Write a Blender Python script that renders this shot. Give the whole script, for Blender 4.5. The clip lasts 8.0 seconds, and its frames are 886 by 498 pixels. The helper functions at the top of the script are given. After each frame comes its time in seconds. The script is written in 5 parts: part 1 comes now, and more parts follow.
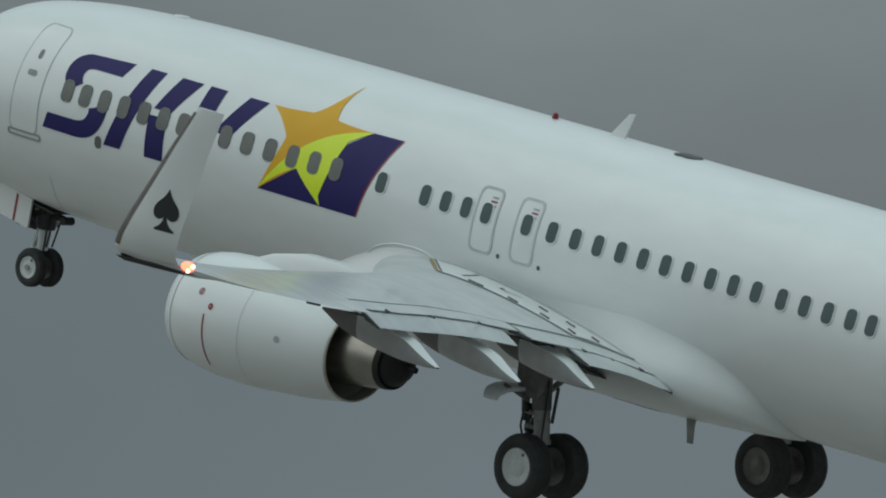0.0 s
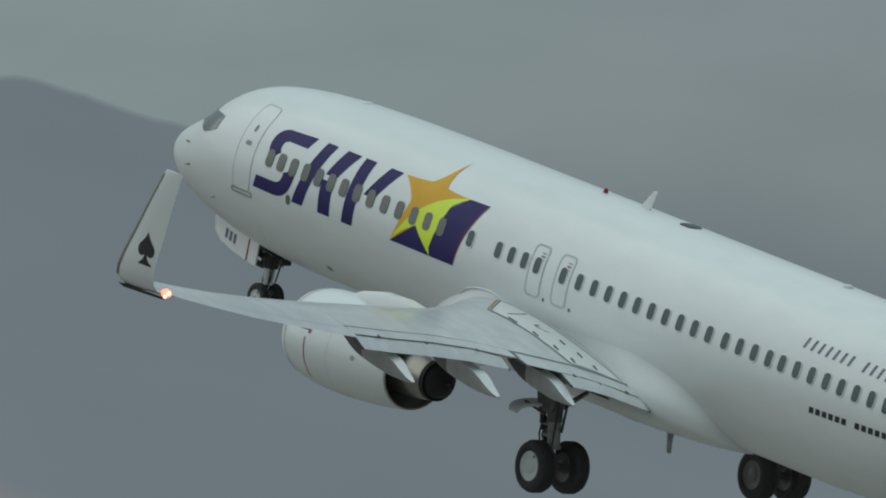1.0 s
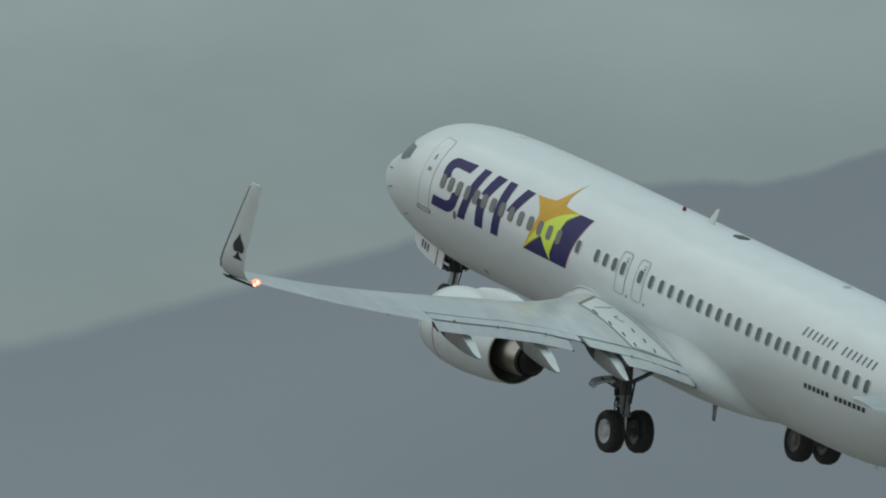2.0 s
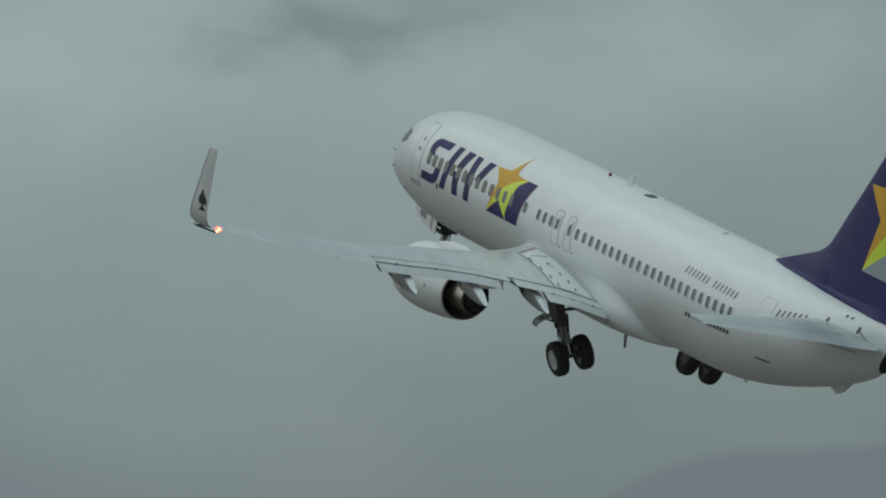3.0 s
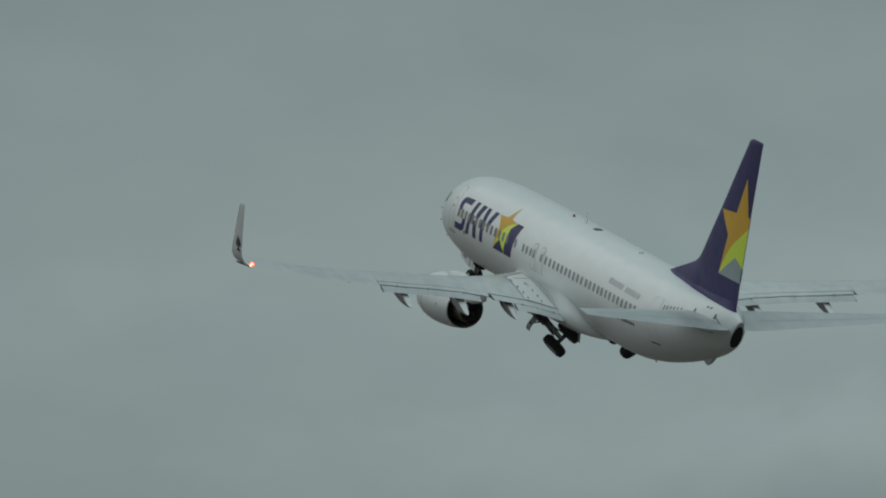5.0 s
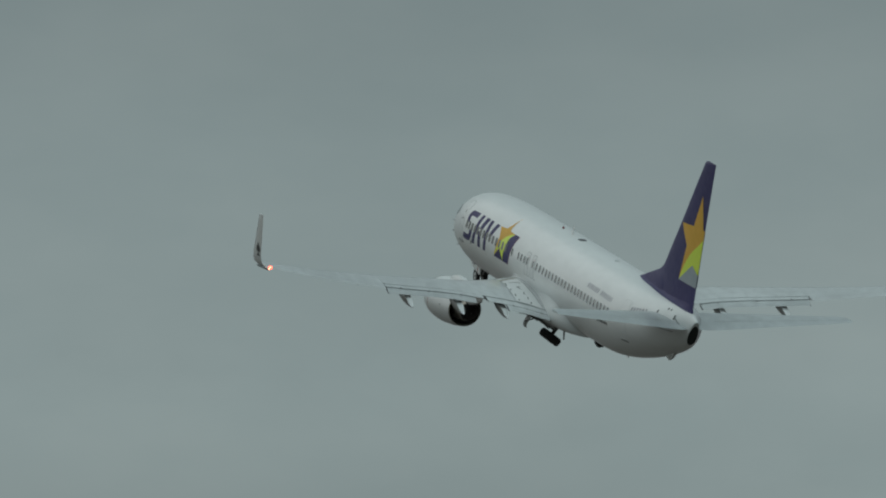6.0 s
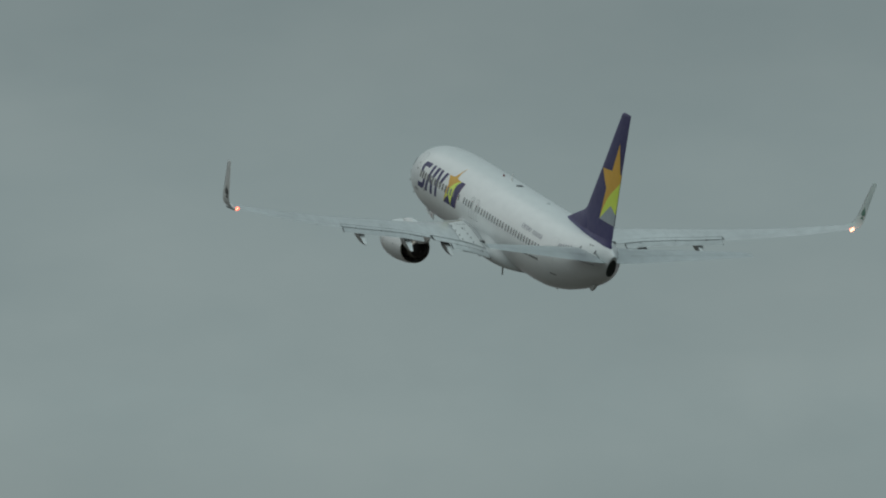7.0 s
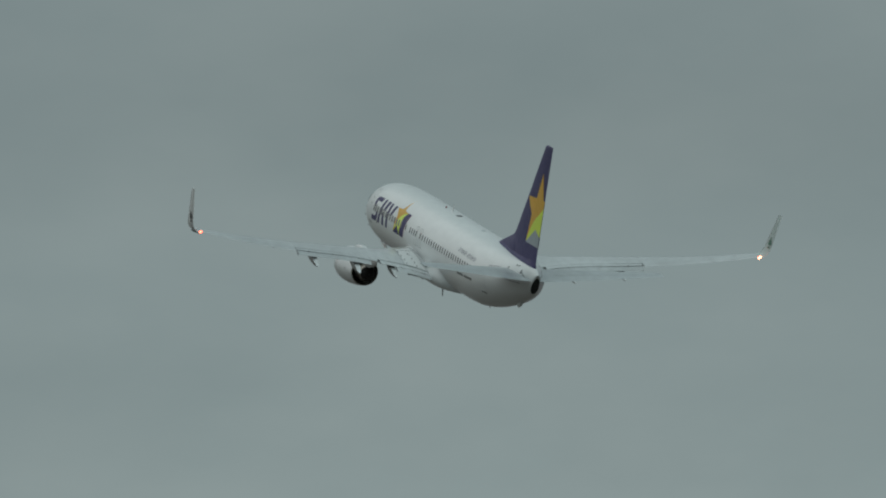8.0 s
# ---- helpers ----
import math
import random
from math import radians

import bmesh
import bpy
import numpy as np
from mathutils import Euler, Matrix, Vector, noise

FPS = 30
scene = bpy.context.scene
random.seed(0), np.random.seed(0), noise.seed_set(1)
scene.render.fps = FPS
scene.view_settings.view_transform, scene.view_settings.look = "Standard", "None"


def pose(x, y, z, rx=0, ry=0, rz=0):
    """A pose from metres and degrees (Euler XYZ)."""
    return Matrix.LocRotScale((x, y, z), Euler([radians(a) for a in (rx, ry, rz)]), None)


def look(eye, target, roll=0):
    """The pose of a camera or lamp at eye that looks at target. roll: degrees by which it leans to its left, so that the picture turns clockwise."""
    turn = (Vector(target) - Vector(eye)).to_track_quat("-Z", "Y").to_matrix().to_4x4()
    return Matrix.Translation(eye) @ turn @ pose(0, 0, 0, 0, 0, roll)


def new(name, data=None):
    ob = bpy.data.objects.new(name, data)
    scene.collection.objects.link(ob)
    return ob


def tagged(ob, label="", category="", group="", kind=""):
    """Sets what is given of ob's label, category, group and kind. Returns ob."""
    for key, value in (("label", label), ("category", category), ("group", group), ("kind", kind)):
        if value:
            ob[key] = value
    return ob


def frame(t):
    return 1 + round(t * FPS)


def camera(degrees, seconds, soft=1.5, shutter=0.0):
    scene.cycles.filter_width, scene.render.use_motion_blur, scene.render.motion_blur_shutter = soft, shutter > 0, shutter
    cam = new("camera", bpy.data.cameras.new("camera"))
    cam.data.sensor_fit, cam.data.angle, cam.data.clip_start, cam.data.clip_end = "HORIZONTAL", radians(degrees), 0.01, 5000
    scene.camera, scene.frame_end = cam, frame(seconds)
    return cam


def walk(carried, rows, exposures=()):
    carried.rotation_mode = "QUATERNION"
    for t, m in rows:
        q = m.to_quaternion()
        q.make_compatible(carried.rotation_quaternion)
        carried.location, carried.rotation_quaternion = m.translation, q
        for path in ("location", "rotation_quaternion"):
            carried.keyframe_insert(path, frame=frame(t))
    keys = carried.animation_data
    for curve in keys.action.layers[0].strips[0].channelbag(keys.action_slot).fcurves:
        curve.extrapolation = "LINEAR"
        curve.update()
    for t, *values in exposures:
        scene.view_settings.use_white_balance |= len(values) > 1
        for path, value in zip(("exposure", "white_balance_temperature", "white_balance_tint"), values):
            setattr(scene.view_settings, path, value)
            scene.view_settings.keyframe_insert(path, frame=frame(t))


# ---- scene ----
cam = camera(3.5924, 8.0, soft=2.0)
# the camera stands still and pans after the airliner: seconds, pan and tilt
PAN = [
    (0.0, 93.2172, -45.7422),
    (0.1, 93.3676, -44.5487),
    (0.2, 93.4984, -43.3407),
    (0.3, 93.6347, -42.1687),
    (0.4, 93.7700, -41.0576),
    (0.5, 93.9025, -40.0137),
    (0.6, 94.0255, -39.0484),
    (0.7, 94.1441, -38.0680),
    (0.8, 94.2556, -37.1223),
    (0.9, 94.3559, -36.2081),
    (1.0, 94.4505, -35.3404),
    (1.1, 94.5460, -34.5166),
    (1.2, 94.6478, -33.7202),
    (1.3, 94.7371, -32.9434),
    (1.4, 94.8100, -32.2122),
    (1.5, 94.8759, -31.5386),
    (1.6, 94.9503, -30.8576),
    (1.7, 95.0067, -30.1652),
    (1.8, 95.0564, -29.4901),
    (1.9, 95.0971, -28.8312),
    (2.0, 95.1304, -28.1932),
    (2.1, 95.1577, -27.5804),
    (2.2, 95.1807, -26.9972),
    (2.3, 95.2011, -26.4482),
    (2.4, 95.2204, -25.9377),
    (2.5, 95.2405, -25.4700),
    (2.6, 95.2627, -25.0492),
    (2.7, 95.2888, -24.6795),
    (2.8, 95.3207, -24.3655),
    (2.9, 95.3555, -24.0996),
    (3.0, 95.4070, -23.8527),
    (3.1, 95.4723, -23.5878),
    (3.2, 95.5338, -23.2717),
    (3.3, 95.5790, -22.9212),
    (3.4, 95.6268, -22.5475),
    (3.5, 95.6695, -22.1815),
    (3.6, 95.7131, -21.8716),
    (3.7, 95.7600, -21.5716),
    (3.8, 95.8102, -21.2975),
    (3.9, 95.8466, -21.0493),
    (4.0, 95.8768, -20.8103),
    (4.1, 95.9009, -20.5811),
    (4.2, 95.9276, -20.3883),
    (4.3, 95.9543, -20.1769),
    (4.4, 95.9883, -19.9187),
    (4.5, 96.0329, -19.6605),
    (4.6, 96.0695, -19.3764),
    (4.7, 96.1188, -19.1187),
    (4.8, 96.1667, -18.8611),
    (4.9, 96.2140, -18.6118),
    (5.0, 96.2602, -18.3714),
    (5.1, 96.3052, -18.1406),
    (5.2, 96.3488, -17.9200),
    (5.3, 96.3908, -17.7105),
    (5.4, 96.4308, -17.5127),
    (5.5, 96.4689, -17.3273),
    (5.6, 96.5046, -17.1552),
    (5.7, 96.5378, -16.9969),
    (5.8, 96.5683, -16.8532),
    (5.9, 96.5976, -16.7249),
    (6.0, 96.6036, -16.6096),
    (6.1, 96.6161, -16.5296),
    (6.2, 96.6398, -16.4596),
    (6.3, 96.6326, -16.4056),
    (6.4, 96.6431, -16.3616),
    (6.5, 96.6382, -16.3010),
    (6.6, 96.6302, -16.2270),
    (6.7, 96.6285, -16.0767),
    (6.8, 96.6294, -15.9213),
    (6.9, 96.6407, -15.7719),
    (7.0, 96.6480, -15.6284),
    (7.1, 96.6653, -15.5075),
    (7.2, 96.6851, -15.3767),
    (7.3, 96.7149, -15.2968),
    (7.4, 96.7629, -15.2445),
    (7.5, 96.8278, -15.1827),
    (7.6, 96.8789, -15.1020),
    (7.7, 96.9133, -14.9988),
    (7.8, 96.9492, -14.8805),
    (7.9, 96.9921, -14.7238),
    (8.0, 97.0379, -14.5484),
]
walk(cam, [(t, pose(0, 0, 1.7, tilt, 0, pan)) for t, tilt, pan in PAN], ((0, 0.0, 6400, 10), (1.5, 0.0, 6400, 10), (3.0, -0.2, 6450, 10), (3.5, -0.30, 6480, 10), (4.0, -0.36, 6500, 10), (6.0, -0.39, 6500, 10), (8.0, -0.38, 6500, 10)))


def sky_world():
    """Overcast: a grey dome three times brighter overhead than at the horizon, with soft cloud, over a faint clear sky."""
    world = bpy.data.worlds.new("overcast_sky")
    scene.world = world
    world.use_nodes = True
    nt = world.node_tree
    nt.nodes.clear()
    out = nt.nodes.new("ShaderNodeOutputWorld")
    bg = nt.nodes.new("ShaderNodeBackground")
    sky = nt.nodes.new("ShaderNodeTexSky")
    sky.sky_type, sky.sun_disc = "NISHITA", False
    sky.sun_elevation, sky.sun_rotation = radians(SUN_UP), radians(SUN_TURN)
    co = nt.nodes.new("ShaderNodeTexCoord")
    sep = nt.nodes.new("ShaderNodeSeparateXYZ")
    nt.links.new(co.outputs["Generated"], sep.inputs[0])
    # brightness by height
    up = nt.nodes.new("ShaderNodeMapRange")
    up.inputs["From Min"].default_value, up.inputs["From Max"].default_value = 0.0, 1.0
    up.inputs["To Min"].default_value, up.inputs["To Max"].default_value = 0.36, 1.04
    nt.links.new(sep.outputs["Z"], up.inputs["Value"])
    # the cloud base hangs lower and darker over the hills
    low = nt.nodes.new("ShaderNodeValToRGB")
    low.color_ramp.interpolation = "EASE"
    low.color_ramp.elements[0].position, low.color_ramp.elements[1].position = 0.0, 1.0
    low.color_ramp.elements[0].color, low.color_ramp.elements[1].color = (0.64, 0.64, 0.64, 1), (1.65, 1.65, 1.65, 1)
    for at, v in ((0.06, 0.64), (0.082, 0.83), (0.099, 0.89), (0.1045, 1.0), (0.117, 1.0), (0.135, 0.86), (0.25, 0.78), (0.5, 1.0)):
        low.color_ramp.elements.new(at).color = (v, v, v, 1)
    nt.links.new(sep.outputs["Z"], low.inputs[0])

    def cloud(scale, squash, detail, shift):
        mp = nt.nodes.new("ShaderNodeMapping")
        mp.inputs["Scale"].default_value = (scale, scale, scale * squash)
        mp.inputs["Location"].default_value = (shift, shift * 0.7, shift * 1.3)
        nt.links.new(co.outputs["Generated"], mp.inputs["Vector"])
        n = nt.nodes.new("ShaderNodeTexNoise")
        n.inputs["Scale"].default_value, n.inputs["Detail"].default_value = 1.0, detail
        n.inputs["Roughness"].default_value = 0.5
        nt.links.new(mp.outputs[0], n.inputs["Vector"])
        return n
    big, small = cloud(11.0, 2.4, 3.0, 3.1), cloud(46.0, 2.2, 6.0, 8.4)

    def math_node(op, a, b):
        n = nt.nodes.new("ShaderNodeMath")
        n.operation = op
        for k, v in enumerate((a, b)):
            if isinstance(v, (int, float)):
                n.inputs[k].default_value = v
            else:
                nt.links.new(v, n.inputs[k])
        return n.outputs[0]
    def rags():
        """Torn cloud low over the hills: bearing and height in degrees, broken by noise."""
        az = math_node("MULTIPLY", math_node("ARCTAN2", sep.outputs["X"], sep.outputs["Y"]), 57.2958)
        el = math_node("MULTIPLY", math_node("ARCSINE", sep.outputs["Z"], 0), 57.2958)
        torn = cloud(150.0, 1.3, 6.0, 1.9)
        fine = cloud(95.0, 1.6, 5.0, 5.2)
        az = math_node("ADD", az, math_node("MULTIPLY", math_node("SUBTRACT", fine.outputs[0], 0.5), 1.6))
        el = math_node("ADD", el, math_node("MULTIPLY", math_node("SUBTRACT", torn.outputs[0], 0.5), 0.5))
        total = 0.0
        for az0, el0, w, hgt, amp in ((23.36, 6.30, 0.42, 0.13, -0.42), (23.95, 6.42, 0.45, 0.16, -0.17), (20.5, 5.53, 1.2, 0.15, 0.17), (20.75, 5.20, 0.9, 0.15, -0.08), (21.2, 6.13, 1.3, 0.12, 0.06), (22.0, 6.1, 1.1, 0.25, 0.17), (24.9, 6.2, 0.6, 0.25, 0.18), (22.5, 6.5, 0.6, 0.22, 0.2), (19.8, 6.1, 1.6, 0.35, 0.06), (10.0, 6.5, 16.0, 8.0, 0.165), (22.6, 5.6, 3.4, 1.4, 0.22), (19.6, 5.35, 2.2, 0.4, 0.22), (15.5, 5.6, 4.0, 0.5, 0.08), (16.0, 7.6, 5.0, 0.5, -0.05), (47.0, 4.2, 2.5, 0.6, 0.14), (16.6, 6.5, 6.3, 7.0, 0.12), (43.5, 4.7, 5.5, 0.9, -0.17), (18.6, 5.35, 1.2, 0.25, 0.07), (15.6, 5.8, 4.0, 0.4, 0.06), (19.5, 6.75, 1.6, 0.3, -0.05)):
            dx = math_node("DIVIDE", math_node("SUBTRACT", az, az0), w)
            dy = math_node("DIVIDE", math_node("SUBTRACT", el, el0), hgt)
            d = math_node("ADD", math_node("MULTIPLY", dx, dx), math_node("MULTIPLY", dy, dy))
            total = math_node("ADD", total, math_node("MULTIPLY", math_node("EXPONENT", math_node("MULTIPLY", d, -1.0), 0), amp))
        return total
    mix = math_node("ADD", math_node("MULTIPLY", big.outputs[0], 0.36), math_node("MULTIPLY", small.outputs[0], 0.34))
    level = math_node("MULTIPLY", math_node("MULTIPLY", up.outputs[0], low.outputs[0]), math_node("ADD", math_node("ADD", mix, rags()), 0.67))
    grey = nt.nodes.new("ShaderNodeValToRGB")
    grey.color_ramp.elements[0].color = (0.232, 0.300, 0.302, 1)
    grey.color_ramp.elements[1].color = (0.252, 0.303, 0.296, 1)
    nt.links.new(small.outputs[0], grey.inputs[0])
    col = nt.nodes.new("ShaderNodeVectorMath")
    col.operation = "SCALE"
    # the cloud turns mauve towards the east
    east = nt.nodes.new("ShaderNodeMapRange")
    east.inputs["From Min"].default_value, east.inputs["From Max"].default_value = 0.54, 0.63
    nt.links.new(sep.outputs["X"], east.inputs["Value"])
    tint = nt.nodes.new("ShaderNodeMix")
    tint.data_type = "RGBA"
    tint.inputs[7].default_value = (0.250, 0.289, 0.304, 1)
    nt.links.new(east.outputs[0], tint.inputs[0])
    nt.links.new(grey.outputs[0], tint.inputs[6])
    nt.links.new(tint.outputs[2], col.inputs[0])
    nt.links.new(level, col.inputs["Scale"])
    clear = nt.nodes.new("ShaderNodeVectorMath")
    clear.operation = "SCALE"
    clear.inputs["Scale"].default_value = 0.004
    nt.links.new(sky.outputs[0], clear.inputs[0])
    add = nt.nodes.new("ShaderNodeVectorMath")
    nt.links.new(col.outputs[0], add.inputs[0])
    nt.links.new(clear.outputs[0], add.inputs[1])
    nt.links.new(add.outputs[0], bg.inputs["Color"])
    bg.inputs["Strength"].default_value = SKY_STRENGTH
    nt.links.new(bg.outputs[0], out.inputs[0])


SUN_UP, SUN_TURN, SKY_STRENGTH = 36.4, 324.6, 1.95
sky_world()
sun_data = bpy.data.lights.new("sun", "SUN")
sun_data.energy, sun_data.angle, sun_data.color = 0.48, radians(60), (1.0, 0.98, 0.94)
sun = new("sun", sun_data)
sun.matrix_world = look((-110, 155, 140), (0, 0, 0))
scene.view_settings.exposure = 0.0


# ---- materials ----
def material(name, colour, rough=0.5, metal=0.0, grain=0.0, grain_scale=3.0, bump=0.0, coat=0.0, streak=None, spec=0.5):
    """A painted, metal or rubber surface: colour, two scales of grain, fine relief and, at choice, streaks along the body."""
    m = bpy.data.materials.new(name)
    m.use_nodes = True
    nt = m.node_tree
    b = nt.nodes["Principled BSDF"]
    b.inputs["Roughness"].default_value, b.inputs["Metallic"].default_value = rough, metal
    b.inputs["Coat Weight"].default_value, b.inputs["Coat Roughness"].default_value = coat, 0.12
    b.inputs["Specular IOR Level"].default_value = spec
    b.inputs["Base Color"].default_value = (*colour, 1)
    if grain:
        co = nt.nodes.new("ShaderNodeTexCoord")
        mp = nt.nodes.new("ShaderNodeMapping")
        mp.inputs["Scale"].default_value = streak or (1, 1, 1)
        nt.links.new(co.outputs["Object"], mp.inputs["Vector"])
        n1 = nt.nodes.new("ShaderNodeTexNoise")
        n1.inputs["Scale"].default_value, n1.inputs["Detail"].default_value = grain_scale, 5.0
        n2 = nt.nodes.new("ShaderNodeTexNoise")
        n2.inputs["Scale"].default_value, n2.inputs["Detail"].default_value = grain_scale * 0.14, 3.0
        for n in (n1, n2):
            nt.links.new(mp.outputs[0], n.inputs["Vector"])
        both = nt.nodes.new("ShaderNodeMath")
        both.operation = "MULTIPLY"
        nt.links.new(n1.outputs[0], both.inputs[0])
        nt.links.new(n2.outputs[0], both.inputs[1])
        ramp = nt.nodes.new("ShaderNodeMapRange")
        ramp.inputs["From Min"].default_value, ramp.inputs["From Max"].default_value = 0.12, 0.38
        ramp.inputs["To Min"].default_value, ramp.inputs["To Max"].default_value = 1.0 - grain, 1.0
        nt.links.new(both.outputs[0], ramp.inputs["Value"])
        sc = nt.nodes.new("ShaderNodeVectorMath")
        sc.operation = "SCALE"
        sc.inputs[0].default_value = colour
        nt.links.new(ramp.outputs[0], sc.inputs["Scale"])
        nt.links.new(sc.outputs[0], b.inputs["Base Color"])
        rr = nt.nodes.new("ShaderNodeMapRange")
        rr.inputs["To Min"].default_value, rr.inputs["To Max"].default_value = min(1, rough + 0.12), max(0.03, rough - 0.08)
        nt.links.new(n1.outputs[0], rr.inputs["Value"])
        nt.links.new(rr.outputs[0], b.inputs["Roughness"])
        if bump:
            bp = nt.nodes.new("ShaderNodeBump")
            bp.inputs["Strength"].default_value, bp.inputs["Distance"].default_value = 0.5, bump
            nt.links.new(n1.outputs[0], bp.inputs["Height"])
            nt.links.new(bp.outputs[0], b.inputs["Normal"])
    return m


def glowing(name, colour, strength):
    m = bpy.data.materials.new(name)
    m.use_nodes = True
    b = m.node_tree.nodes["Principled BSDF"]
    b.inputs["Base Color"].default_value = (*colour, 1)
    b.inputs["Emission Color"].default_value = (*colour, 1)
    b.inputs["Emission Strength"].default_value = strength
    return m


WHITE = material("white_gloss_paint", (0.80, 0.81, 0.81), 0.32, grain=0.07, grain_scale=2.2, bump=0.0008, coat=0.25, streak=(0.35, 1, 1))
GREY = material("grey_wing_paint", (0.60, 0.625, 0.635), 0.30, grain=0.20, grain_scale=2.2, bump=0.0006, coat=0.35, streak=(0.5, 1, 1))
PALE = material("pale_grey_paint", (0.66, 0.68, 0.68), 0.4, grain=0.10, grain_scale=2.5, bump=0.0006, coat=0.1)
TAIL_GREY = material("tailplane_grey_paint", (0.49, 0.53, 0.55), 0.34, grain=0.18, grain_scale=2.2, bump=0.0006, coat=0.2, streak=(0.5, 1, 1))
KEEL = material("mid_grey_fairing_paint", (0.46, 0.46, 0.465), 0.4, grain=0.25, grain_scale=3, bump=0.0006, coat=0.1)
# fairing front: shade under the wing put into a darker, streaked grey
FAIRING_SHADE = material("shaded_grey_fairing_paint", (0.17, 0.155, 0.15), 0.5, grain=0.35, grain_scale=3, bump=0.0006, streak=(0.4, 1, 1))
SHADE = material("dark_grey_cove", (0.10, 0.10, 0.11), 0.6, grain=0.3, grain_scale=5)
PURPLE = material("purple_paint", (0.027, 0.021, 0.128), 0.42, grain=0.10, grain_scale=2.5, spec=0.16)
ORANGE = material("orange_paint", (0.82, 0.43, 0.016), 0.45, grain=0.08, grain_scale=2.5, spec=0.3)
LIME = material("lime_paint", (0.78, 0.92, 0.012), 0.4, grain=0.06, grain_scale=2.5, coat=0.1)
SILVER = material("silver_grey_paint", (0.34, 0.39, 0.42), 0.4, grain=0.08, grain_scale=2.5)
BLACK = material("black_paint", (0.022, 0.022, 0.026), 0.4, grain=0.15, grain_scale=4)
INK = material("dark_blue_grey_lettering_paint", (0.16, 0.16, 0.23), 0.5, grain=0.1)
SEAL = material("grey_seal", (0.36, 0.37, 0.38), 0.6, grain=0.25, grain_scale=6)
HATCH = material("light_grey_hatch_outline", (0.58, 0.59, 0.59), 0.6, grain=0.15, grain_scale=6)
DOOR_GAP = material("faint_door_gap", (0.75, 0.76, 0.76), 0.6, grain=0.1, grain_scale=6)
FAINT = material("pale_door_seal", (0.46, 0.47, 0.48), 0.6, grain=0.2, grain_scale=6)
PIT = material("black_exhaust_pit", (0.026, 0.030, 0.030), 0.8, grain=0.2)
TAN = material("tan_sealant", (0.36, 0.25, 0.10), 0.6, grain=0.3, grain_scale=6)
RED = material("red_paint", (0.30, 0.03, 0.03), 0.4, grain=0.1)
RUBBER = material("tyre_rubber", (0.040, 0.039, 0.040), 0.75, grain=0.35, grain_scale=9, bump=0.002)
RIM = material("grey_wheel_paint", (0.68, 0.70, 0.70), 0.4, grain=0.2, grain_scale=9)
STEEL = material("worn_steel", (0.38, 0.38, 0.38), 0.38, metal=0.7, grain=0.4, grain_scale=9, bump=0.001)
CHROME = material("polished_piston", (0.75, 0.75, 0.76), 0.15, metal=1.0, grain=0.1, grain_scale=9)
HOT = material("heat_stained_metal", (0.37, 0.345, 0.30), 0.30, metal=0.9, grain=0.40, grain_scale=4, bump=0.001, streak=(0.4, 1, 1))
SOOT = material("sooty_dark_metal", (0.028, 0.025, 0.024), 0.6, metal=0.3, grain=0.4, grain_scale=4)
LEADING = material("worn_bare_leading_edge", (0.19, 0.17, 0.16), 0.45, metal=0.3, grain=0.3, grain_scale=5)
GEAR_GREY = material("weathered_gear_grey_paint", (0.36, 0.36, 0.35), 0.45, metal=0.1, grain=0.45, grain_scale=7, bump=0.001)
LIP = material("cream_worn_nozzle_lip", (0.56, 0.54, 0.47), 0.4, metal=0.3, grain=0.3, grain_scale=6)
STRUT = material("dark_grey_gear_paint", (0.16, 0.15, 0.145), 0.5, metal=0.2, grain=0.4, grain_scale=8, bump=0.001)
GLASS = material("dark_cabin_glass", (0.040, 0.086, 0.090), 0.12, grain=0.3, grain_scale=3, coat=0.1, spec=0.35)
SHUT = material("grey_lowered_blind", (0.130, 0.142, 0.130), 0.35, grain=0.2, grain_scale=5, coat=0.15)
COCKPIT = material("grey_green_flight_deck_glass", (0.08, 0.10, 0.095), 0.12, grain=0.5, grain_scale=2, coat=0.5)
WELL_SHADE = material("wheel_well_shade", (0.05, 0.05, 0.045), 0.7, grain=0.4, grain_scale=6)
GLOW_RED = glowing("red_light", (1.0, 0.13, 0.07), 4.0)
GLOW_WHITE = glowing("warm_light", (1.0, 0.42, 0.25), 5.0)
# starboard winglet: white paint with its shade mixed in as green-grey
WINGLET_SHADE = material("shaded_white_winglet_paint", (0.52, 0.60, 0.58), 0.5, grain=0.12)
GREEN = material("green_paint", (0.005, 0.13, 0.075), 0.45, grain=0.1)


# ---- mesh helpers ----
def part(name, bm, mat, parent, label="", smooth=True, at=None, extra=()):
    """Links a bmesh as one mesh object under a thing or a part."""
    me = bpy.data.meshes.new(name)
    bmesh.ops.remove_doubles(bm, verts=bm.verts, dist=1e-5)
    bmesh.ops.recalc_face_normals(bm, faces=bm.faces)
    if smooth:
        for f in bm.faces:
            f.smooth = True
        for e in bm.edges:
            if len(e.link_faces) == 2 and e.calc_face_angle() > radians(38):
                e.smooth = False
    bm.to_mesh(me)
    bm.free()
    for m in (mat, *extra):
        me.materials.append(m)
    ob = new(name, me)
    ob.parent = parent
    if at is not None:
        ob.matrix_basis = at
    if label:
        tagged(ob, label)
    return ob


def loft(rings, close=True, caps=True, bm=None):
    """A skin through rings of equally many points."""
    bm = bm or bmesh.new()
    rows = [[bm.verts.new(p) for p in r] for r in rings]
    n = len(rows[0])
    for a, b in zip(rows, rows[1:]):
        for i in range(n if close else n - 1):
            j = (i + 1) % n
            bm.faces.new((a[i], a[j], b[j], b[i]))
    if caps and close:
        bm.faces.new(rows[0])
        bm.faces.new(rows[-1])
    return bm


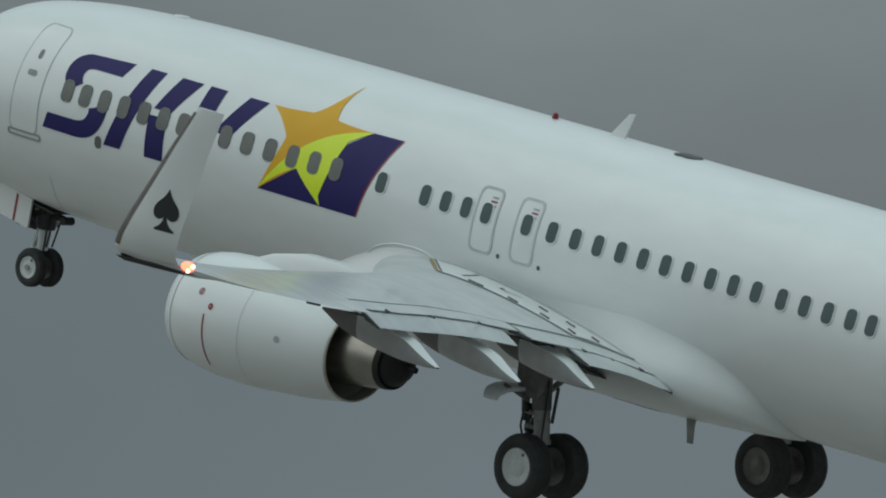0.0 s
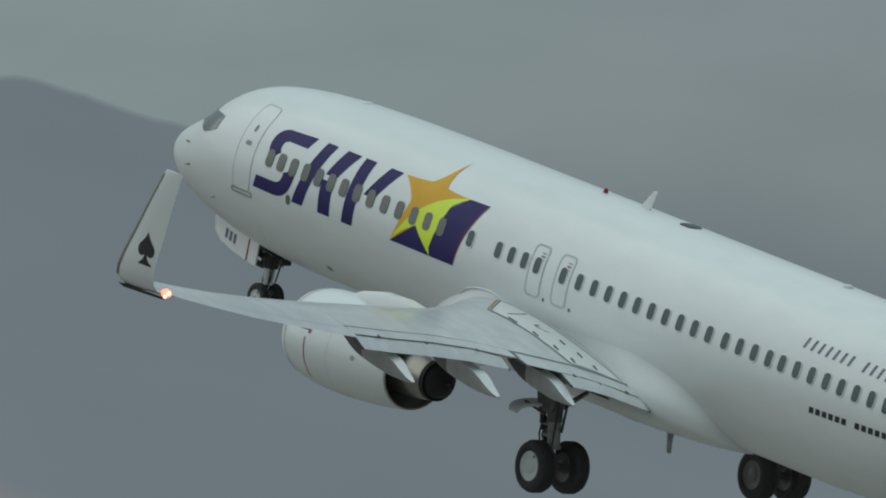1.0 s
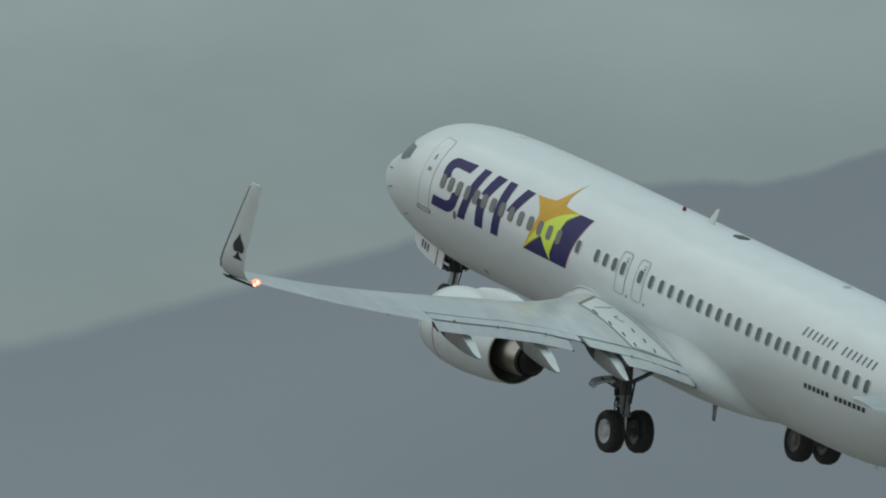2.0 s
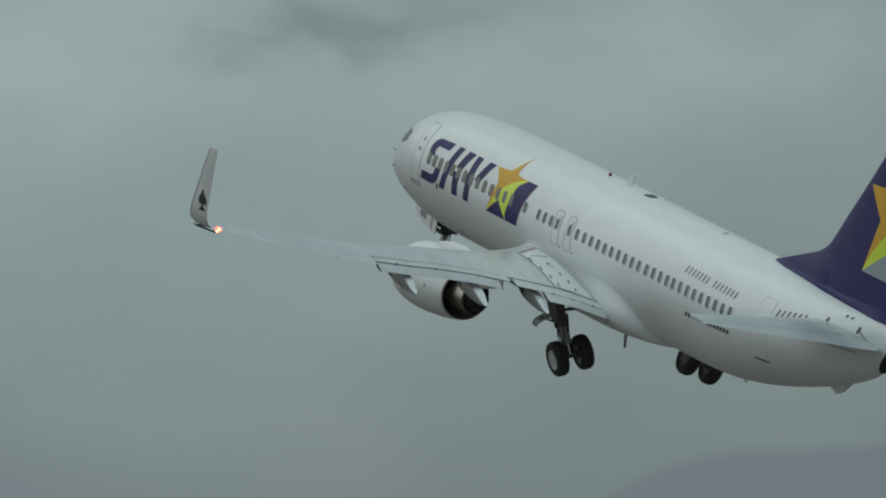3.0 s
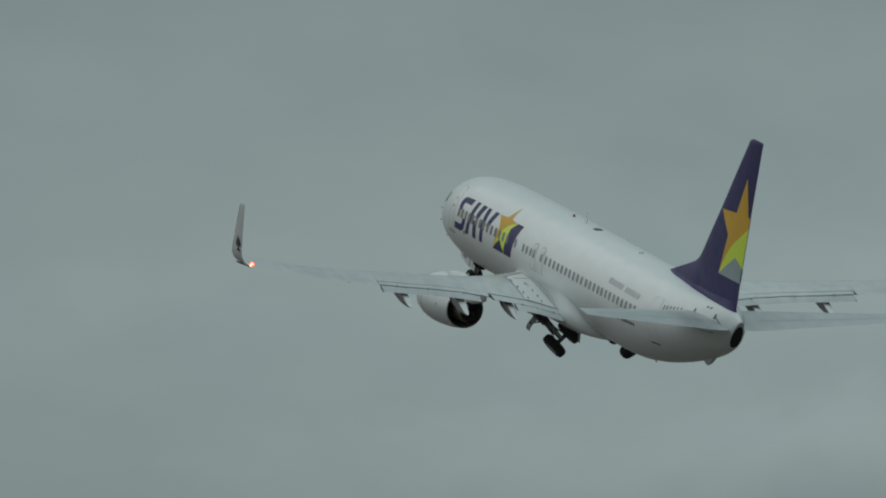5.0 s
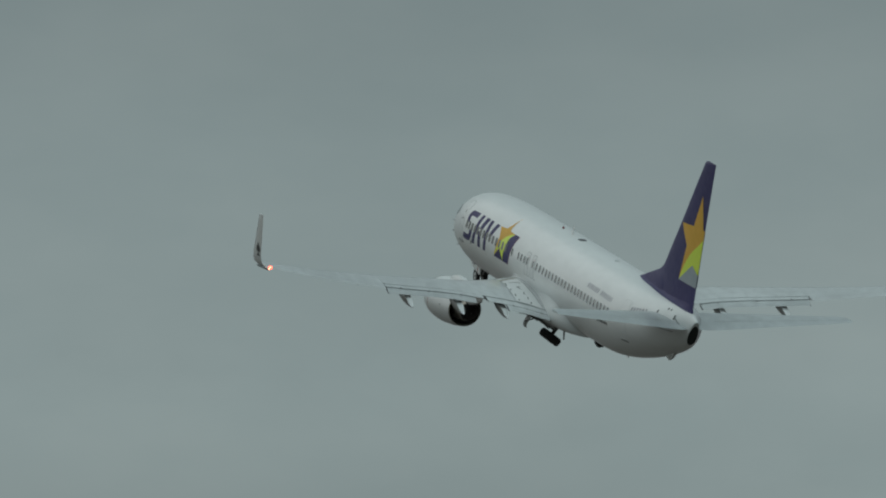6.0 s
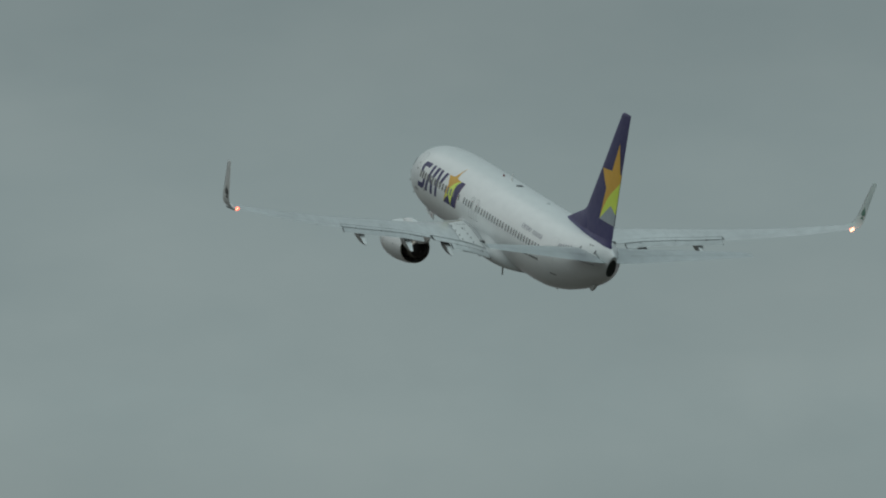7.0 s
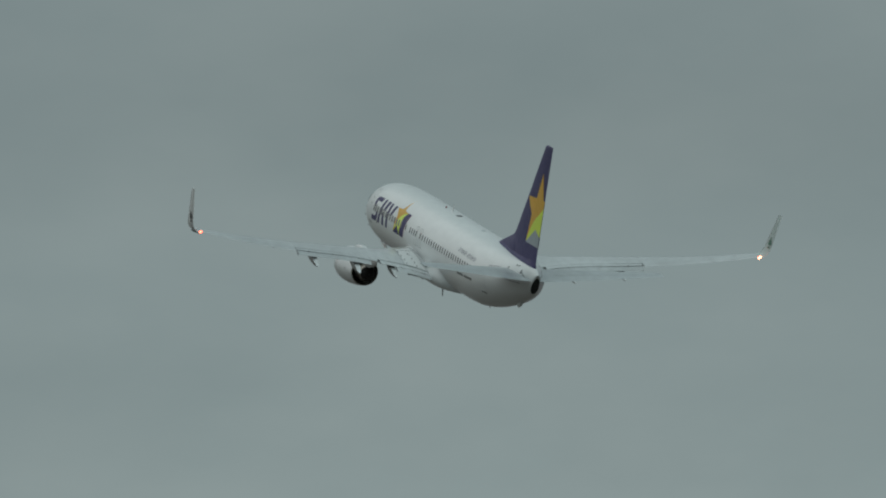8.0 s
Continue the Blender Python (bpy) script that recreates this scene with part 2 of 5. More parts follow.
def lathe(profile, seg=40, origin=(0, 0, 0), axis="x", squash=None, bm=None):
    """Turns (along, radius) about an axis; squash(angle, along) scales the radius."""
    rings = []
    for a, r in profile:
        ring = []
        for k in range(seg):
            w = 2 * math.pi * k / seg
            q = r * (squash(w, a) if squash else 1.0)
            u, v = q * math.cos(w), q * math.sin(w)
            p = {"x": (a, u, v), "y": (u, a, v), "z": (u, v, a)}[axis]
            ring.append(tuple(o + c for o, c in zip(origin, p)))
        rings.append(ring)
    return loft(rings, True, False, bm)


def rod(a, b, r0, r1=None, seg=12, bm=None):
    """A round bar from a to b."""
    a, b = Vector(a), Vector(b)
    q = (b - a).to_track_quat("Z", "Y")
    r1 = r0 if r1 is None else r1
    rings = []
    for p, r in ((a, r0), (b, r1)):
        rings.append([p + q @ Vector((r * math.cos(2 * math.pi * k / seg), r * math.sin(2 * math.pi * k / seg), 0)) for k in range(seg)])
    return loft(rings, True, True, bm)


def plate(points, thick, bm=None):
    """A flat plate from an outline in space, thickened along its normal."""
    bm = bm or bmesh.new()
    v = [Vector(p) for p in points]
    n = sum(((v[i] - v[0]).cross(v[i + 1] - v[0]) for i in range(1, len(v) - 1)), Vector()).normalized() * thick / 2
    a, b = [bm.verts.new(p + n) for p in v], [bm.verts.new(p - n) for p in v]
    bm.faces.new(a)
    bm.faces.new(b[::-1])
    for i in range(len(v)):
        j = (i + 1) % len(v)
        bm.faces.new((a[i], b[i], b[j], a[j]))
    return bm


def refine(outline, size):
    """A flat outline (u, v) cut into triangles no longer than size."""
    bm = bmesh.new()
    f = bm.faces.new([bm.verts.new((u, v, 0)) for u, v in outline])
    bmesh.ops.triangulate(bm, faces=[f])
    for _ in range(7):
        long = [e for e in bm.edges if e.calc_length() > size]
        if not long:
            break
        bmesh.ops.subdivide_edges(bm, edges=long, cuts=1)
        bmesh.ops.triangulate(bm, faces=[f for f in bm.faces if len(f.verts) > 3])
    return bm


def rounded(u0, v0, u1, v1, r, n=4):
    """A rounded rectangle's outline."""
    pts = []
    for cx, cy, a0 in ((u1 - r, v1 - r, 0), (u0 + r, v1 - r, 90), (u0 + r, v0 + r, 180), (u1 - r, v0 + r, 270)):
        for k in range(n + 1):
            a = radians(a0 + 90 * k / n)
            pts.append((cx + r * math.cos(a), cy + r * math.sin(a)))
    return pts


def bend(points, n=6):
    """Points of an outline, where (u, v, 'c') is the control point of a curve between its neighbours."""
    out = []
    for i, p in enumerate(points):
        if len(p) == 3:
            a, c = points[i - 1], points[(i + 1) % len(points)]
            for k in range(1, n):
                t = k / n
                out.append(tuple((1 - t) ** 2 * a[j] + 2 * t * (1 - t) * p[j] + t * t * c[j] for j in (0, 1)))
        else:
            out.append(p)
    return out


# station: s, top, bottom, half width, height of the widest line
HULL = [(-0.10, -0.53, -0.55, 0.01, -0.54), (-0.04, -0.37, -0.70, 0.18, -0.54), (0.1, -0.21, -0.87, 0.36, -0.53), (0.42, 0.02, -1.10, 0.62, -0.51),
        (0.95, 0.29, -1.33, 0.90, -0.46), (1.47, 0.53, -1.50, 1.12, -0.38), (2.0, 0.84, -1.63, 1.30, -0.29), (2.5, 1.20, -1.73, 1.45, -0.20),
        (3.0, 1.44, -1.82, 1.56, -0.13), (3.5, 1.58, -1.89, 1.65, -0.08), (4.2, 1.70, -1.97, 1.75, -0.04), (5.0, 1.79, -2.03, 1.82, -0.01),
        (6.0, 1.86, -2.07, 1.87, 0.0), (7.2, 1.91, -2.08, 1.88, 0.0), (9.0, 1.95, -2.08, 1.88, 0.0), (12.0, 1.97, -2.08, 1.88, 0.0), (16.0, 1.97, -2.08, 1.88, 0.0), (25.5, 1.97, -2.08, 1.88, 0.0),
        (27.5, 1.97, -2.03, 1.88, 0.02), (29.5, 1.96, -1.82, 1.85, 0.09), (31.5, 1.95, -1.47, 1.74, 0.24), (33.5, 1.92, -1.02, 1.53, 0.45),
        (35.0, 1.88, -0.62, 1.22, 0.65), (36.5, 1.78, -0.12, 0.72, 0.86), (37.4, 1.63, 0.28, 0.31, 0.97), (38.2, 1.32, 0.70, 0.12, 1.01)]


def smooth_table(rows):
    """Monotone cubic curves through the columns of a table, by its first column."""
    a = np.array(rows)
    x, y = a[:, 0], a[:, 1:]
    h = np.diff(x)[:, None]
    d = np.diff(y, axis=0) / h
    m = np.zeros_like(y)
    w1, w2 = 2 * h[1:] + h[:-1], h[1:] + 2 * h[:-1]
    with np.errstate(divide="ignore", invalid="ignore"):
        inner = (w1 + w2) / (w1 / d[:-1] + w2 / d[1:])
    m[1:-1] = np.where(d[:-1] * d[1:] > 0, inner, 0.0)
    m[0], m[-1] = d[0], d[-1]

    def at(s):
        s = min(max(s, x[0]), x[-1])
        i = min(int(np.searchsorted(x, s, side="right")) - 1, len(x) - 2)
        u, k = (s - x[i]) / h[i, 0], h[i, 0]
        return ((1 + 2 * u) * (1 - u) ** 2 * y[i] + u * (1 - u) ** 2 * k * m[i]
                + u * u * (3 - 2 * u) * y[i + 1] + u * u * (u - 1) * k * m[i + 1])
    return at


hull_at = smooth_table(HULL)


def skin(s, z, out=0.0):
    """The point of the port skin at station s and height z, moved outwards."""
    top, bot, hw, zc = hull_at(s)
    r = (top - zc) if z > zc else (zc - bot)
    k = max(-1.0, min(1.0, (z - zc) / r))
    y = hw * math.sqrt(max(0.0, 1 - k * k))
    n = np.array([y / hw ** 2, (z - zc) / r ** 2])
    n = n / (np.linalg.norm(n) + 1e-9)
    return (-s, y + out * n[0], zc + k * r + out * n[1])


# stations of the cabin windows
WINDOW_S = [5.92, 6.38, 6.87, 7.37, 7.88, 8.38, 8.88, 9.41, 9.95, 10.50, 11.07, 11.64, 12.18, 12.72, 13.85, 14.93, 15.43, 15.93, 16.42, 17.40, 18.01, 18.57, 19.11, 19.65] + [20.18 + 0.5345 * k + (0.06 if 6 <= k <= 9 else 0.0) for k in range(19)]
FLIGHT_DECK = [[(2.58, 0.30), (2.90, 0.38), (3.19, 0.48), (3.24, 0.80), (2.80, 0.80), (2.42, 0.775), (2.12, 0.40)], [(1.62, 0.40), (2.05, 0.40), (2.36, 0.765), (2.05, 0.84)]]
SPADE_AT = (24.70, 1.90)
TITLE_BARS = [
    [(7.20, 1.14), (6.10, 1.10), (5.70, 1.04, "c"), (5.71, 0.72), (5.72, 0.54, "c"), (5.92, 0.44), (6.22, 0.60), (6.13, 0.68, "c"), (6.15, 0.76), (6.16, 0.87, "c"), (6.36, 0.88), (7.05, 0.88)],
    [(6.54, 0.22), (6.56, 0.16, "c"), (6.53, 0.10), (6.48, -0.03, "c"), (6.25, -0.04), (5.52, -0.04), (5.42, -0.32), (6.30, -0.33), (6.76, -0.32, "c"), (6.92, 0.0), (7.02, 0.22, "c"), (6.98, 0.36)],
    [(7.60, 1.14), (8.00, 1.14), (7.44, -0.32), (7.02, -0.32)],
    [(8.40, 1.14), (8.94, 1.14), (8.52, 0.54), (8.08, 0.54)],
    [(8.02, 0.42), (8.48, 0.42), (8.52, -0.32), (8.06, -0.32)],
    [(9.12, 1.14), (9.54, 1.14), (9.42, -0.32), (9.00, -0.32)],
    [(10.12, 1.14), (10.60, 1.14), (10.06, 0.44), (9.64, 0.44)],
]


# ---- the airliner: x forward from the nose tip, y to port, z up from the widest line of the cabin ----
airplane = tagged(new("airplane"), "white twin-engine jet airliner climbing with purple tail fin and star emblem", "airplane")


def spot(s, z, out, sg):
    x, y, h = skin(s, z, out)
    return (x, sg * y, h)


def decal(outline, out, sg=1, size=0.16):
    """A painted area on the cabin's skin, from an outline of stations and heights."""
    bm = refine(outline, size)
    for v in bm.verts:
        v.co = spot(v.co.x, v.co.y, out, sg)
    return bm


def dense(line):
    """The outline with its straight sides cut finely, so that it follows the round skin."""
    pts = []
    for (s0, z0), (s1, z1) in zip(line, line[1:] + line[:1]):
        n = 8 if abs(z1 - z0) > 0.2 or abs(s1 - s0) > 0.2 else 1
        pts += [(s0 + (s1 - s0) * k / n, z0 + (z1 - z0) * k / n) for k in range(n)]
    return pts


def rim_strip(outer, inner, out, lift, sg=1):
    """A raised band between two outlines on the skin."""
    rings = []
    outer, inner = dense(outer), dense(inner)
    for line, o in ((outer, out - 0.004), (outer, out + lift), (inner, out + lift), (inner, out - 0.004)):
        rings.append([spot(s, z, o, sg) for s, z in line])
    return loft(rings, True, False)


def build_fuselage():
    stations = sorted(set([38.2, 37.2, 37.6, -0.10, -0.085, -0.04, 0.02, 0.1, 0.25, 0.42, 0.7] + [1 + 0.25 * k for k in range(25)]
                          + [7.5 + k for k in range(18)] + [25.5 + 0.5 * k for k in range(25)] + [37.75, 38.0]))
    rings = []
    for s in stations:
        top, bot, hw, zc = hull_at(s)
        ring = []
        for k in range(72):
            a = 2 * math.pi * k / 72
            c, q = math.cos(a), math.sin(a)
            z = zc + (top - zc if q > 0 else zc - bot) * q
            ring.append((-min(s, 37.27 + 0.66 * (z - 0.27)), hw * c, z))
        rings.append(ring)
    part("fuselage", loft(rings), WHITE, airplane, "glossy white painted fuselage skin")
    # the slanted dark end of the tail cone, with the exhaust of the auxiliary power unit
    rim = []
    for k in range(44):
        a = 2 * math.pi * k / 44
        c, q = math.cos(a), math.sin(a)
        s = 37.6
        for _ in range(30):
            top, bot, hw, zc = hull_at(s)
            z = zc + (top - zc if q > 0 else zc - bot) * q
            s = 0.5 * s + 0.5 * (37.27 + 0.66 * (z - 0.27))
        rim.append(Vector((-s, hw * c, z)))
    mid = sum(rim, Vector()) / 44
    rings = [[mid + (p - mid) * k + Vector((-o, 0, 0)) for p in rim] for k, o in ((1.010, -0.03), (1.008, 0.012), (0.95, 0.04), (0.80, 0.05), (0.05, 0.05))]
    end = part("tail_cone_end", loft(rings), PALE, airplane, "pale rounded end of the tail cone")
    low = mid + Vector((0.66 * 0.12, 0, -0.12))
    rings = [[low + Vector(((p - mid).x * k, (p - mid).y * min(1.0, k * 1.16), (p - mid).z * k)) + Vector((-o, 0, 0)) for p in rim] for k, o in ((0.84, 0.03), (0.82, 0.072), (0.74, 0.076), (0.70, 0.056), (0.05, 0.054))]
    part("tail_exhaust", loft(rings), PIT, end, "black slanted exhaust of the auxiliary power unit")
    # belly fairing round the wing roots
    rings = []
    for k in range(73):
        rings.append(fairing_half(FAIRING_S[0] + (FAIRING_S[1] - FAIRING_S[0]) * k / 72))
    bm = loft([[(x, y, z) for x, y, z in r] + [(x, -y, z) for x, y, z in r[-2::-1]] for r in rings], False)
    part("wing_body_fairing", bm, WHITE, airplane, "white bulged fairing at the wing root")


# station: height of the upper edge on the hull, half width, height of the widest line, bottom
FAIRING_S = (11.6, 23.2)
FAIRING = smooth_table([(11.6, -1.90, 0.80, -1.95, -2.07), (12.3, -1.42, 1.46, -1.65, -2.11), (13.0, -1.06, 1.72, -1.50, -2.16), (13.6, -0.80, 1.85, -1.44, -2.20), (14.2, -0.58, 1.93, -1.40, -2.23),
                        (14.9, -0.50, 1.98, -1.40, -2.25), (16.0, -0.50, 2.00, -1.40, -2.26), (20.0, -0.50, 2.00, -1.42, -2.24), (20.9, -0.60, 1.97, -1.45, -2.22), (21.7, -0.75, 1.88, -1.50, -2.18),
                        (22.4, -1.02, 1.68, -1.58, -2.14), (22.8, -1.32, 1.42, -1.70, -2.11), (23.05, -1.68, 1.05, -1.88, -2.09), (23.2, -2.02, 0.45, -2.05, -2.06)])


def fairing_half(s):
    """The port half of the fairing's section: out from its edge on the hull, then round under the belly."""
    edge, w, mid, low = FAIRING(s)
    swell = w - skin(s, mid)[1]
    k = min(max((s - 18.2) / 3.2, (15.9 - s) / 1.3, 0.0), 1.0)
    front = max(0.0, min(1.0, (s - 12.4) / 0.7, (15.9 - s) / 0.8))
    pts = []
    for u in (0, 0.08, 0.17, 0.27, 0.38, 0.5, 0.63, 0.76, 0.88):
        z = edge + (mid - edge) * u
        lobe = 0.035 * front * math.sin(math.pi * min(1.0, u * 1.25)) ** 0.6
        pts.append((-s, skin(s, z)[1] - 0.02 * (1 - u) ** 4 + max(swell, 0.05) * lobe + swell * (k * u * u * (2 - u) + (1 - k) * u ** 3), z))
    for k in range(15):
        a = math.pi / 2 * k / 14
        pts.append((-s, w * math.cos(a) ** (2 / 2.4) if k < 14 else 0.0, mid + (low - mid) * math.sin(a) ** (2 / 2.4)))
    return pts


def fairing_bottom(s, y):
    edge, w, mid, low = FAIRING(s)
    return mid + (low - mid) * max(0.0, 1 - (abs(y) / w) ** 2.4) ** (1 / 2.4)


PANE = rounded(-0.120, -0.175, 0.120, 0.175, 0.09)
FRAME_IN = rounded(-0.122, -0.177, 0.122, 0.177, 0.09)
FRAME_OUT = rounded(-0.139, -0.194, 0.139, 0.194, 0.105)
WINDOW_Z = 0.41
FRAME_GREY = material("grey_window_frame", (0.20, 0.21, 0.20), 0.5, grain=0.2)


def cabin_window(s, sg, blind):
    """One cabin window: a proud frame and its pane."""
    o = [(s + u, WINDOW_Z + v) for u, v in FRAME_OUT]
    i = [(s + u, WINDOW_Z + v) for u, v in FRAME_IN]
    w = part("cabin_window", rim_strip(o, i, 0.0, 0.018, sg), WHITE if not blind else FRAME_GREY, airplane)
    part("pane", decal([(s + u, WINDOW_Z + v) for u, v in PANE], 0.0155, sg, 0.12), SHUT if blind else GLASS, w)


def door(name, s0, z0, s1, z1, sg, label, radius=0.16, width=0.028, mat=None):
    """A cabin door: its gap, drawn as a raised seal, and its panel."""
    o, i = rounded(s0, z0, s1, z1, radius), rounded(s0 + width, z0 + width, s1 - width, z1 - width, radius - width * 0.6)
    d = part(name, decal(rounded(s0 + 0.01, z0 + 0.01, s1 - 0.01, z1 - 0.01, radius, 3), 0.005, sg, 0.2), WHITE, airplane, label)
    part("seal", rim_strip(o, i, 0.006, 0.004, sg), mat or SEAL, d)
    return d


def build_cabin_details():
    for sg in (1, -1):
        for k, s in enumerate(WINDOW_S):
            cabin_window(s, sg, k < 14 and sg == 1)
        front = door("cabin_door", 4.50, -0.54, 5.26, 1.38, sg, "white front cabin door, closed", width=0.02, mat=HATCH)
        part("door_handle", decal(rounded(4.76, 0.48, 5.0, 0.58, 0.04), 0.012, sg), SEAL, front)
        part("door_window", decal(rounded(4.84, 0.78, 4.94, 0.94, 0.045), 0.012, sg), SHUT, front)
        part("door_step", rim_strip(rounded(4.46, -0.62, 5.36, -0.50, 0.05), rounded(4.49, -0.59, 5.33, -0.53, 0.03), 0.006, 0.01, sg), SEAL, front)
        rear = door("cabin_door", 31.35, -0.58, 32.25, 1.30, sg, "white rear cabin door, closed", mat=DOOR_GAP)
        part("door_handle", decal(rounded(31.6, 0.42, 31.9, 0.52, 0.04), 0.012, sg), SEAL, rear)
        part("door_step", decal(rounded(31.4, -0.66, 32.2, -0.60, 0.02), 0.012, sg), SHADE, rear)
        for s in (16.42, 17.40):
            hatch = door("overwing_exit", s - 0.29, -0.27, s + 0.27, 0.86, sg, "white overwing exit hatch with a grey outline", 0.13, 0.045, HATCH)
            for k in range(3):
                part("placard", decal(rounded(s + 0.02, 0.68 - 0.07 * k, s + 0.17, 0.71 - 0.07 * k, 0.012), 0.012, sg), FAINT if k != 1 else RED, hatch)
            part("exit_latch", decal(rounded(s + 0.40, -0.28, s + 0.47, -0.20, 0.03), 0.008, sg), SHADE, airplane)
        # flight deck windows
        for quad in FLIGHT_DECK:
            part("flight_deck_window", decal(quad, 0.012, sg, 0.12), COCKPIT, airplane, "dark glossy flight deck window")
        # rounded bead where the wing root fairing meets the hull
        bead = smooth_table([(13.56, -0.97), (13.66, -0.86), (13.87, -0.69), (14.17, -0.59), (14.51, -0.53), (14.85, -0.515), (15.14, -0.55), (15.47, -0.67)])
        part("root_bead", loft([[spot(q, float(bead(q)[0]) + 0.016 * math.cos(a), 0.004 + 0.016 * math.sin(a), sg) for a in (0.4 * math.pi * k for k in range(5))] for q in [13.56 + 1.91 * k / 24 for k in range(25)]]), WHITE, airplane)
        # small sensors and marks
        for s, z in ((1.88, -0.09), (2.12, -0.55), (3.42, -1.0)):
            part("air_probe", rod(spot(s, z, -0.02, sg), spot(s - 0.06, z, 0.09, sg), 0.03, 0.015), STEEL, airplane)
        part("static_port", decal(rounded(6.80, -0.42, 6.97, -0.20, 0.08), 0.007, sg), SHUT, airplane)
        part("belly_vent", decal(rounded(7.9, -1.62, 8.12, -1.52, 0.04), 0.007, sg), SEAL, airplane)
        part("skin_seam", decal([(5.46, -1.20), (5.475, -1.20), (5.40, -1.50), (5.24, -1.80), (5.20, -1.90), (5.185, -1.90), (5.22, -1.80), (5.385, -1.50)], 0.006, sg), FAINT, airplane)
        part("elevator_root_seal", decal([(36.46, 1.34), (36.52, 1.36), (36.98, 1.10), (36.94, 1.06)], 0.008, sg), SEAL, airplane)


def build_livery():
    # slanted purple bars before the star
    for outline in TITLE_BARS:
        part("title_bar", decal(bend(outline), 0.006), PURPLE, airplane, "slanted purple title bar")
    flag = [(10.93, -0.28), (13.35, -0.29), (13.55, 0.42, "c"), (13.92, 1.15), (13.20, 1.14), (12.36, 0.60), (11.80, 0.24)]
    part("emblem_flag", decal(bend(flag), 0.006), PURPLE, airplane, "purple flag panel of the emblem")
    edge = [(13.35, -0.29), (13.55, 0.42, "c"), (13.92, 1.15), (13.955, 1.15), (13.585, 0.42, "c"), (13.385, -0.29)]
    part("emblem_edge", decal(bend(edge), 0.009), RED, airplane)
    star = [(10.72, 1.14), (11.05, 1.13, "c"), (11.67, 1.19), (11.98, 1.34, "c"), (12.18, 1.755), (12.10, 1.40, "c"), (12.27, 1.17), (12.80, 1.13, "c"), (13.22, 1.14),
            (12.10, 0.80, "c"), (11.83, 0.27), (10.93, -0.28), (11.30, 0.40, "c"), (11.34, 0.70), (11.10, 0.98, "c")]
    part("emblem_star", decal(bend(star), 0.009), ORANGE, airplane, "orange star emblem")
    lime = [(13.22, 1.14), (12.55, 1.06, "c"), (12.05, 0.78), (11.55, 0.52, "c"), (10.93, -0.28), (11.40, 0.10, "c"), (11.80, 0.24), (12.05, 0.02, "c"),
            (12.48, -0.28), (12.30, 0.22, "c"), (12.34, 0.60), (12.75, 0.92, "c")]
    part("emblem_star_lower", decal(bend(lime), 0.012), LIME, airplane, "lime green lower half of the star")
    # unreadable lines of lettering, as bars
    for k in range(15):
        if k == 7:
            continue
        s = 25.92 + 0.268 * k
        z = 0.87 - 0.003 * k
        part("lettering_bar", decal([(s, z), (s + 0.085, z), (s + 0.125, z + 0.22), (s + 0.04, z + 0.22)], 0.006), INK, airplane)
    for k in range(14):
        if k == 6:
            continue
        s = 26.72 + 0.232 * k
        z = -0.34 + 0.006 * k
        part("lettering_bar", decal([(s, z), (s + 0.16, z), (s + 0.17, z + 0.13), (s + 0.01, z + 0.13)], 0.006), BLACK, airplane)
    for k in range(6):
        s = 32.50 + 0.29 * k
        z = 0.84 + 0.03 * k
        part("lettering_bar", decal([(s, z), (s + 0.11, z), (s + 0.15, z + 0.27), (s + 0.04, z + 0.27)], 0.006), INK, airplane)


# ---- wings ----
WING = smooth_table([(0.6, 13.55, 21.3, -1.12, -1.72, 0.125), (1.9, 14.1, 21.2, -0.98, -1.46, 0.125), (3.3, 15.4, 21.1, -0.86, -1.06, 0.12), (5.0, 16.8, 21.0, -0.66, -0.78, 0.115),
                     (7.5, 18.15, 21.75, -0.36, -0.44, 0.11), (10.6, 19.8, 22.7, 0.02, -0.03, 0.108), (14.0, 21.6, 23.7, 0.52, 0.50, 0.10), (17.0, 23.2, 24.62, 1.10, 1.11, 0.10)])
COVE = smooth_table([(0.6, 20.45), (4.9, 20.38), (5.1, 20.36), (10.6, 22.05), (10.9, 22.14)])


def foil(u, t, camber=0.015):
    """Upper and lower height of a wing section, as parts of the chord."""
    h = 5 * t * (0.2969 * math.sqrt(max(u, 0)) - 0.126 * u - 0.3516 * u * u + 0.2843 * u ** 3 - 0.1036 * u ** 4)
    c = camber * 4 * u * (1 - u)
    return c + h, c - h


CHORD = [0.0, 0.004, 0.015, 0.035, 0.07, 0.12, 0.19, 0.28, 0.38, 0.5, 0.62, 0.74, 0.86, 1.0]


def wing_ring(y, sg, cut=None):
    """A section of the wing; cut: the station at which the fixed wing ends, before the flaps."""
    le, te, zl, zt, tc = WING(y)
    end = 1.0 if cut is None else (cut - le) / (te - le)
    up, low = [], []
    for u in CHORD:
        u *= end
        a, b = foil(u, tc)
        z = zl + (zt - zl) * u
        s = le + (te - le) * u
        up.append((-s, sg * y, z + a * (te - le)))
        low.append((-s, sg * y, z + b * (te - le)))
    return up + low[:0:-1]


def wing_top(s, y, lift=0.0, sg=1):
    le, te, zl, zt, tc = WING(y)
    u = (s - le) / (te - le)
    a, _ = foil(u, tc)
    return (-s, sg * y, zl + (zt - zl) * u + a * (te - le) + lift)


